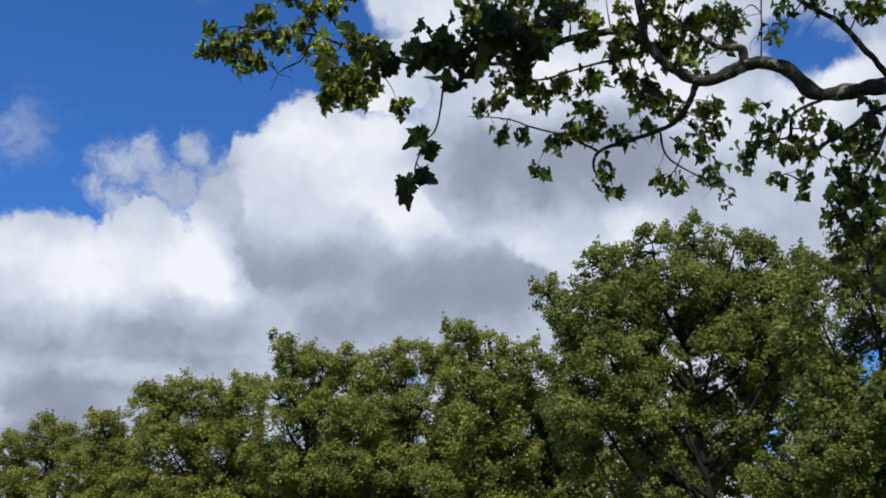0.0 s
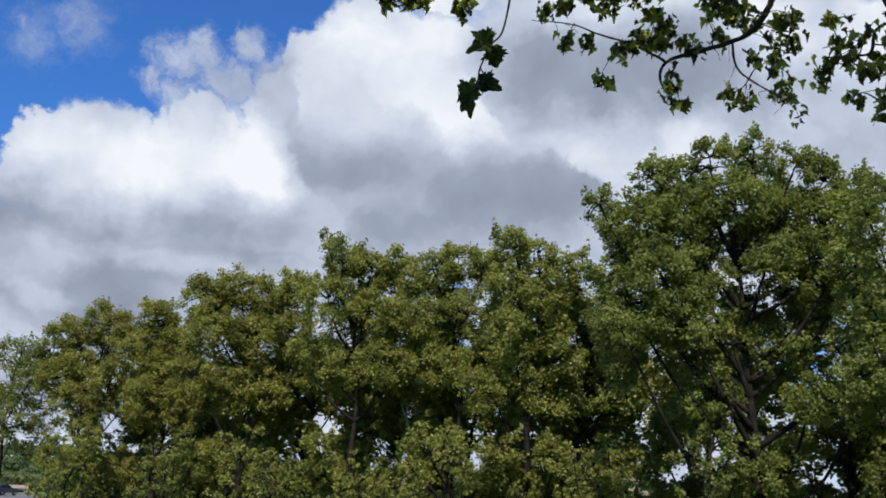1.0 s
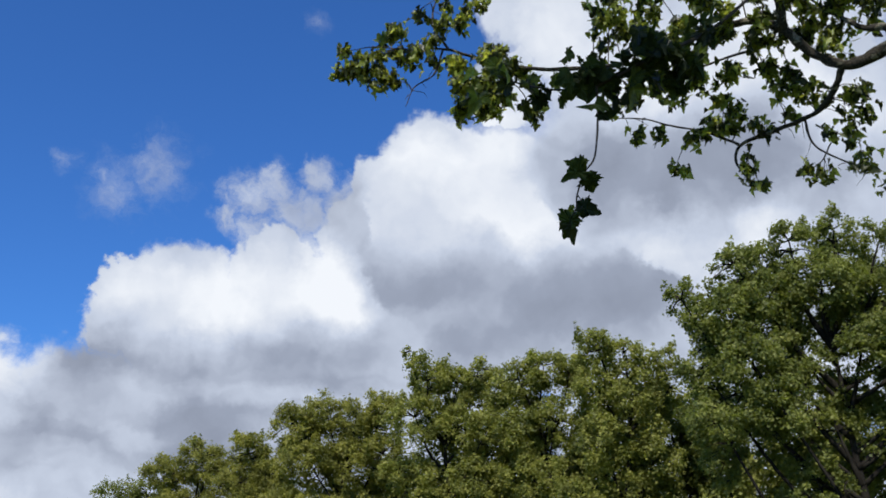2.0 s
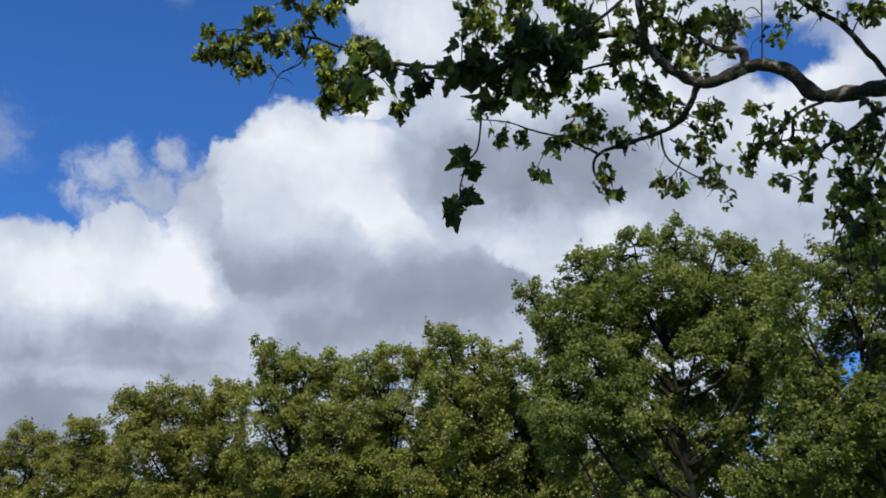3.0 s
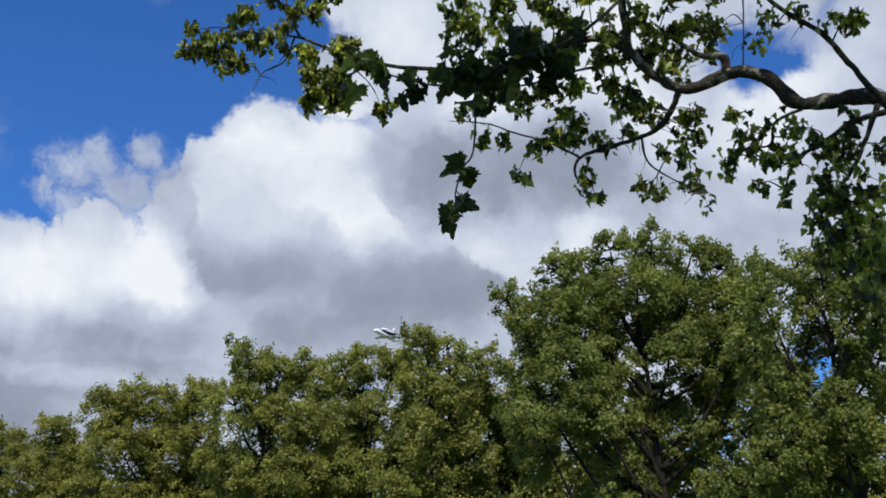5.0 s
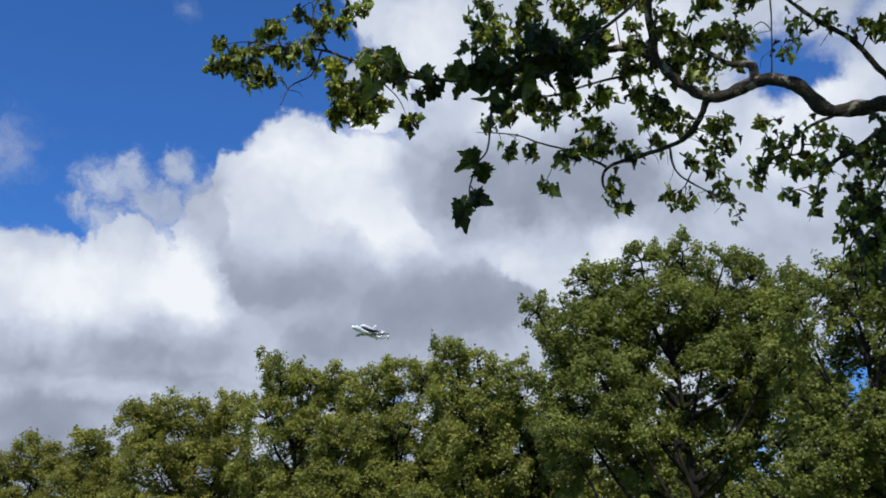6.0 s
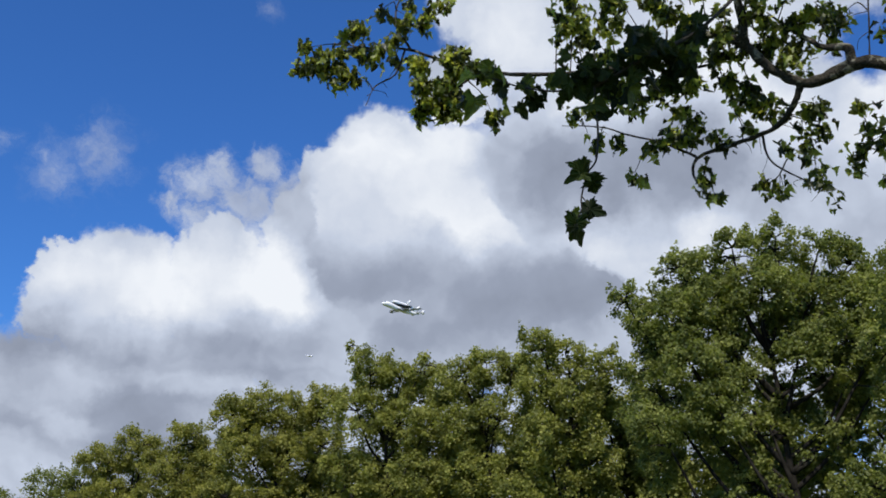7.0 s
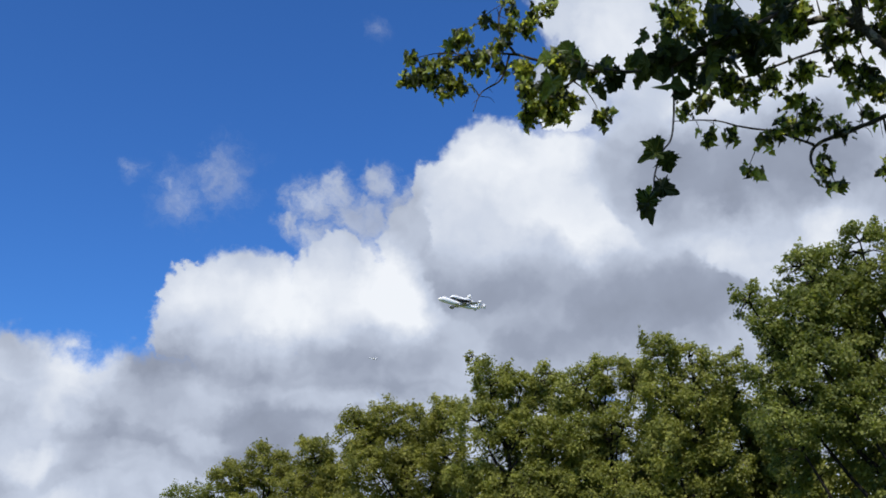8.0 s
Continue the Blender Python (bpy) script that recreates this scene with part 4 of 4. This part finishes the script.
def house(name, x, y, turn, width, depth, height, wall, roof, label, category, storeys=1, bays=4, pitch=0.0):
    z = ground_height(x, y) - 0.2
    root = new(name)
    root.matrix_basis = pose(x, y, z, 0, 0, turn)
    tagged(root, label, category)
    part("wall", box_bm(-width / 2, width / 2, -depth / 2, depth / 2, 0, height, 0.05), wall, root)
    bm = bmesh.new()
    e = 0.4
    a = [bm.verts.new(p) for p in ((-width / 2 - e, -depth / 2 - e, height), (width / 2 + e, -depth / 2 - e, height), (width / 2 + e, depth / 2 + e, height), (-width / 2 - e, depth / 2 + e, height))]
    top = [bm.verts.new(p) for p in ((-width / 2 - e, 0, height + 0.35 + pitch), (width / 2 + e, 0, height + 0.35 + pitch))]
    for face in ((a[0], a[1], top[1], top[0]), (a[2], a[3], top[0], top[1]), (a[1], a[2], top[1]), (a[3], a[0], top[0]), (a[3], a[2], a[1], a[0])):
        bm.faces.new(face)
    part("roof", bm, roof, root)
    for s in range(storeys):
        for b in range(bays):
            wx = (b + 0.5) / bays * width - width / 2
            wz = (s + 0.55) / storeys * height
            hh = min(0.8, 0.3 * height / storeys)
            win = part("window", box_bm(wx - 0.6, wx + 0.6, -depth / 2 - 0.05, -depth / 2 + 0.1, wz - hh, wz + hh, 0.02), CREAM, root)
            part("pane", box_bm(wx - 0.5, wx + 0.5, -depth / 2 - 0.08, -depth / 2 - 0.03, wz - hh + 0.1, wz + hh - 0.1), DARK_GLASS, win)
    return root


house("pavilion", -74, 155, 25, 9, 5, 0.9, CREAM, ROOF, "long low cream pavilion with a reddish roof beside the car park", "pavilion", 1, 6, 0.1)

CAR_WHITE = plain("white_car_paint", (0.74, 0.74, 0.73), (0.82, 0.82, 0.81), 0.5, 0.3)
CAR_DARK = plain("dark_car_paint", (0.035, 0.037, 0.042), (0.06, 0.062, 0.07), 0.5, 0.3)
RUBBER = plain("tyre_rubber", (0.012, 0.012, 0.012), (0.03, 0.03, 0.03), 4.0, 0.85)


def car(x, y, turn, paint, label):
    """A parked saloon, nose along +x: body, glazed cabin, four wheels, bumpers."""
    root = new("car")
    root.matrix_basis = pose(x, y, -1.84, 0, 0, turn)
    tagged(root, label, "car", "cars in the car park")

    def slab(name, outline, half, mat, inset=0.0, parent=root):
        bm = bmesh.new()
        sides = [[bm.verts.new((px, s * (half - inset * (pz > 0.9)), pz)) for px, pz in outline] for s in (-1, 1)]
        bm.faces.new(sides[0])
        bm.faces.new(sides[1][::-1])
        for i in range(len(outline)):
            j = (i + 1) % len(outline)
            bm.faces.new((sides[0][j], sides[0][i], sides[1][i], sides[1][j]))
        bmesh.ops.bevel(bm, geom=bm.edges[:], offset=0.05, segments=2, affect="EDGES")
        bmesh.ops.recalc_face_normals(bm, faces=bm.faces[:])
        return part(name, bm, mat, parent)

    slab("body", [(-2.2, 0.35), (2.2, 0.35), (2.25, 0.62), (1.9, 0.82), (1.0, 0.92), (-1.7, 0.95), (-2.2, 0.85)], 0.88, paint)
    slab("window_band", [(-1.75, 0.93), (1.0, 0.91), (0.3, 1.32), (-1.1, 1.34)], 0.80, DARK_GLASS, 0.06)
    slab("roof", [(-1.15, 1.33), (0.32, 1.31), (0.15, 1.42), (-0.95, 1.43)], 0.72, paint)
    for sx in (-1.35, 1.35):
        for sy in (-0.8, 0.8):
            v, f = tube([Vector((sx, sy - 0.1, 0.32)), Vector((sx, sy + 0.1, 0.32))], 0.32, 0.32, 18)
            wheel = mesh_object("wheel", v, f, RUBBER, root)
            v, f = tube([Vector((sx, sy - 0.115, 0.32)), Vector((sx, sy + 0.115, 0.32))], 0.19, 0.19, 14)
            mesh_object("rim", v, f, GREY_METAL, wheel)


car(-66.0, 134.5, 72, CAR_WHITE, "white saloon car parked on the grey car park")
car(-62.2, 133.0, 80, CAR_DARK, "dark grey car parked on the grey car park")

house("house", -285, 545, 30, 5, 5, 3, WHITE, CREAM, "small white house among trees on the distant hill", "house", 1, 3, 1.2)
house("house", -318, 500, 30, 4, 5, 2.6, WHITE, ROOF, "small white house among trees on the distant hill", "house", 1, 2, 1.5)
house("apartment_building", 24, 195, -6, 14, 12, 11, BRICKS, STONE, "beige brick apartment building glimpsed between the trunks", "building", 4, 5)


# ---------------------------------------------------------------- aircraft
def lathe(profile, sides=20):
    """A body of round sections along +x: rows of x, half-width, half-height, centre z."""
    verts, faces = [], []
    for x, w, h, zc in profile:
        for k in range(sides):
            a = 2 * math.pi * k / sides
            verts.append(Vector((x, w * math.cos(a), zc + h * math.sin(a))))
    for i in range(len(profile) - 1):
        for k in range(sides):
            a, b = i * sides + k, i * sides + (k + 1) % sides
            faces.append((a, a + sides, b + sides, b))
    faces.append(tuple(range(sides)))
    faces.append(tuple(range((len(profile) - 1) * sides, len(profile) * sides))[::-1])
    return verts, faces


def wing_piece(root_front, root_back, tip_front, tip_back, thick_root, thick_tip, up=(0, 0, 1)):
    """A flat-bottomed blade between a root chord and a tip chord, thickest a third of the way back."""
    verts, u = [], Vector(up)
    for front, rear, t in ((root_front, root_back, thick_root), (tip_front, tip_back, thick_tip)):
        a, b = Vector(front), Vector(rear)
        for f, h in ((0, 0), (0.12, 0.42), (0.35, 0.5), (0.7, 0.28), (1, 0.02), (0.7, -0.24), (0.35, -0.4), (0.12, -0.34)):
            verts.append(a.lerp(b, f) + u * t * h)
    faces = [(k, (k + 1) % 8, 8 + (k + 1) % 8, 8 + k) for k in range(8)]
    return verts, faces + [tuple(range(8))[::-1], tuple(range(8, 16))]


def carrier_jet():
    """A four-engined wide-body jet, nose along +x, that carries a winged orbiter on struts."""
    jet = new("carrier_jet")
    tagged(jet, "white four-engined jumbo jet carrying a black-and-white space shuttle on its back", "aircraft")

    def add(name, vf, mat, parent=jet, label="", smooth=True):
        return mesh_object(name, vf[0], vf[1], mat, parent, label, smooth=smooth)

    fuselage = add("fuselage", lathe([(35.2, 0.3, 0.4, -0.6), (34, 1.4, 1.5, -0.4), (32, 2.3, 2.5, 0), (29, 3.0, 3.5, 0.5), (24, 3.25, 4.1, 0.7), (17, 3.25, 3.8, 0.4), (12, 3.25, 3.3, 0),
                                (-8, 3.25, 3.3, 0), (-18, 2.9, 2.9, 0.4), (-27, 1.7, 1.8, 1.3), (-33, 0.7, 0.9, 1.9), (-35.4, 0.2, 0.3, 2.1)]), WHITE)
    add("cockpit_windows", lathe([(31.6, 1.9, 0.35, 2.1), (30.6, 2.3, 0.4, 2.9), (30.2, 2.2, 0.2, 3.1)], 12), DARK_GLASS, fuselage, "dark cockpit windows")
    for s in (1, -1):
        add("wing", wing_piece((10, 2.6 * s, -1.6), (-7, 2.6 * s, -1.6), (-11, 29.8 * s, 2.2), (-15, 29.8 * s, 2.2), 1.9, 0.35), GREY_METAL, label="grey swept wing")
        for px, py, pz in ((4.5, 11.7, -2.2), (-2.8, 20.8, -0.9)):
            engine = add("engine", lathe([(px + 4.6, 1.25, 1.25, pz - 1.3), (px + 4.0, 1.45, 1.45, pz - 1.3), (px + 1.5, 1.4, 1.4, pz - 1.3), (px - 0.6, 1.0, 1.0, pz - 1.25), (px - 2.2, 0.5, 0.5, pz - 1.2)], 14), GREY_METAL)
            for v in engine.data.vertices:
                v.co.y += py * s
            add("pylon", wing_piece((px + 3, py * s, pz + 0.1), (px - 2, py * s, pz + 0.1), (px + 0.5, py * s, pz + 1.6), (px - 3, py * s, pz + 1.6), 0.5, 0.5, (0, 1, 0)), GREY_METAL, engine)
        tail = add("tailplane", wing_piece((-25.5, 1.0 * s, 1.8), (-32.5, 0.6 * s, 2.0), (-32, 11.0 * s, 3.2), (-35, 11.0 * s, 3.2), 0.9, 0.3), WHITE)
        add("end_fin", wing_piece((-30.5, 11.0 * s, 0.4), (-35.2, 11.0 * s, 0.4), (-31.5, 11.0 * s, 6.6), (-35.4, 11.0 * s, 6.6), 0.5, 0.4, (0, 1, 0)), WHITE, tail, "upright white end fin")
    add("tail_fin", wing_piece((-21, 0, 2.8), (-32.5, 0, 2.6), (-31.5, 0, 13.4), (-35.6, 0, 13.4), 1.1, 0.4, (0, 1, 0)), WHITE)
    for sx, sy, base, head in ((9.5, 0.0, 3.2, 5.0), (-10.5, 2.2, 2.6, 5.0), (-10.5, -2.2, 2.6, 5.0)):
        add("strut", tube([Vector((sx, sy, base)), Vector((sx, sy * 1.1, head))], 0.25, 0.25, 8), GREY_METAL)
    zc = 7.6
    shuttle = add("orbiter", lathe([(17.5, 0.4, 0.4, zc - 1.0), (16.5, 1.3, 1.2, zc - 0.8), (14, 2.2, 2.0, zc - 0.3), (11, 2.6, 2.7, zc + 0.2), (7, 2.7, 2.8, zc + 0.25), (-9, 2.7, 2.8, zc + 0.25),
                                    (-13, 2.8, 2.7, zc + 0.3), (-19, 1.9, 1.8, zc + 0.5), (-25, 0.6, 0.6, zc + 0.7)]), WHITE, label="white space shuttle with a tapered tail cone")
    under = add("belly", lathe([(16.9, 0.9, 0.55, zc - 1.5), (14, 2.3, 0.8, zc - 1.75), (9, 2.85, 0.8, zc - 2.0), (-9, 3.0, 0.8, zc - 2.05), (-14, 2.9, 0.6, zc - 1.9)], 16), TILES_BLACK, shuttle, "black heat-tile belly")
    for s in (1, -1):
        add("delta_wing", wing_piece((8, 2.4 * s, zc - 1.9), (-14, 2.4 * s, zc - 1.9), (-7, 11.8 * s, zc - 1.5), (-12.5, 11.8 * s, zc - 1.5), 1.1, 0.35), TILES_BLACK, shuttle, "black-edged delta wing")
        add("engine_pod", lathe([(-6.5, 0.3, 0.3, zc + 2.2), (-9, 1.1, 1.0, zc + 2.2), (-13, 1.2, 1.1, zc + 2.1), (-15, 0.7, 0.7, zc + 1.8)], 12), WHITE, shuttle)
    for o in [c for c in shuttle.children if c.name.startswith("engine_pod")]:
        shift = 1.7 if not o.name.endswith("001") else -1.7
        for v in o.data.vertices:
            v.co.y += shift
    add("fin", wing_piece((-7.5, 0, zc + 2.6), (-14.5, 0, zc + 2.6), (-13.5, 0, zc + 9.6), (-17.5, 0, zc + 9.6), 0.8, 0.4, (0, 1, 0)), WHITE, shuttle)
    return jet


def chase_jet():
    jet = new("chase_jet")
    tagged(jet, "small white twin-engined jet escorting the jumbo jet", "aircraft")

    def add(name, vf):
        return mesh_object(name, vf[0], vf[1], WHITE, jet, smooth=True)

    add("fuselage", lathe([(7, 0.05, 0.05, 0), (4.5, 0.45, 0.45, 0), (2.5, 0.6, 0.8, 0.15), (-2, 0.9, 0.7, 0), (-6, 0.7, 0.5, 0), (-7, 0.5, 0.4, 0)], 12))
    for s in (1, -1):
        add("wing", wing_piece((0.6, 0.6 * s, -0.2), (-3, 0.6 * s, -0.2), (-1.8, 3.9 * s, -0.2), (-3, 3.9 * s, -0.2), 0.25, 0.1))
        add("tailplane", wing_piece((-4.6, 0.5 * s, -0.1), (-6.6, 0.5 * s, -0.1), (-6.2, 2.2 * s, -0.1), (-7, 2.2 * s, -0.1), 0.15, 0.08))
    add("tail_fin", wing_piece((-3.8, 0, 0.4), (-6.6, 0, 0.4), (-6.2, 0, 2.6), (-7.2, 0, 2.6), 0.2, 0.1, (0, 1, 0)))
    return jet


big_jet, small_jet = carrier_jet(), chase_jet()


# ---------------------------------------------------------------- what moves
def motions():
    # the jumbo turns from nearly head-on towards broadside as it climbs
    turn = ((0.0, -122.0), (4.0, -123.0), (5.0, -124.5), (6.0, -127.0), (7.0, -131.5), (8.0, -135.5))
    walk(big_jet, [(t, pose(-161.5 - 72.9 * (t - 7), 1358.8 - 61.1 * (t - 7), 398.2 + 7.5 * (t - 7), -7, -4.0, course)) for t, course in turn])
    course = -140.0
    walk(small_jet, [(t, pose(-400 - 71.0 * (t - 8), 1461 - 80.0 * (t - 8), 377.0, 0, -2.0, course)) for t in (0.0, 4.0, 8.0)])
    # the low end of the swinging twig: seconds, sideways metres, lift
    sway = [(0, 0.04, 0.00), (0.5, -0.07, 0.07), (1, 0.04, 0.00), (1.5, 0.12, -0.15), (2, 0.08, -0.15), (2.2, 0.02, -0.10), (3.3, 0.19, -0.10), (3.5, 0.19, -0.12),
            (4, 0.20, -0.09), (4.5, 0.19, -0.14), (5.8, 0.21, -0.10), (6, 0.15, -0.05), (6.5, 0.17, -0.10), (7, 0.24, -0.12), (7.5, 0.07, -0.06), (8, 0.09, -0.04)]
    home = PIVOT - TREE
    walk(swing, [(t, Matrix.Translation(home + Vector((0, 0, dz + 0.84 * dx - 0.03))) @ Matrix.Rotation(-math.atan2(dx, 2.3), 4, "Y")) for t, dx, dz in sway])


motions()
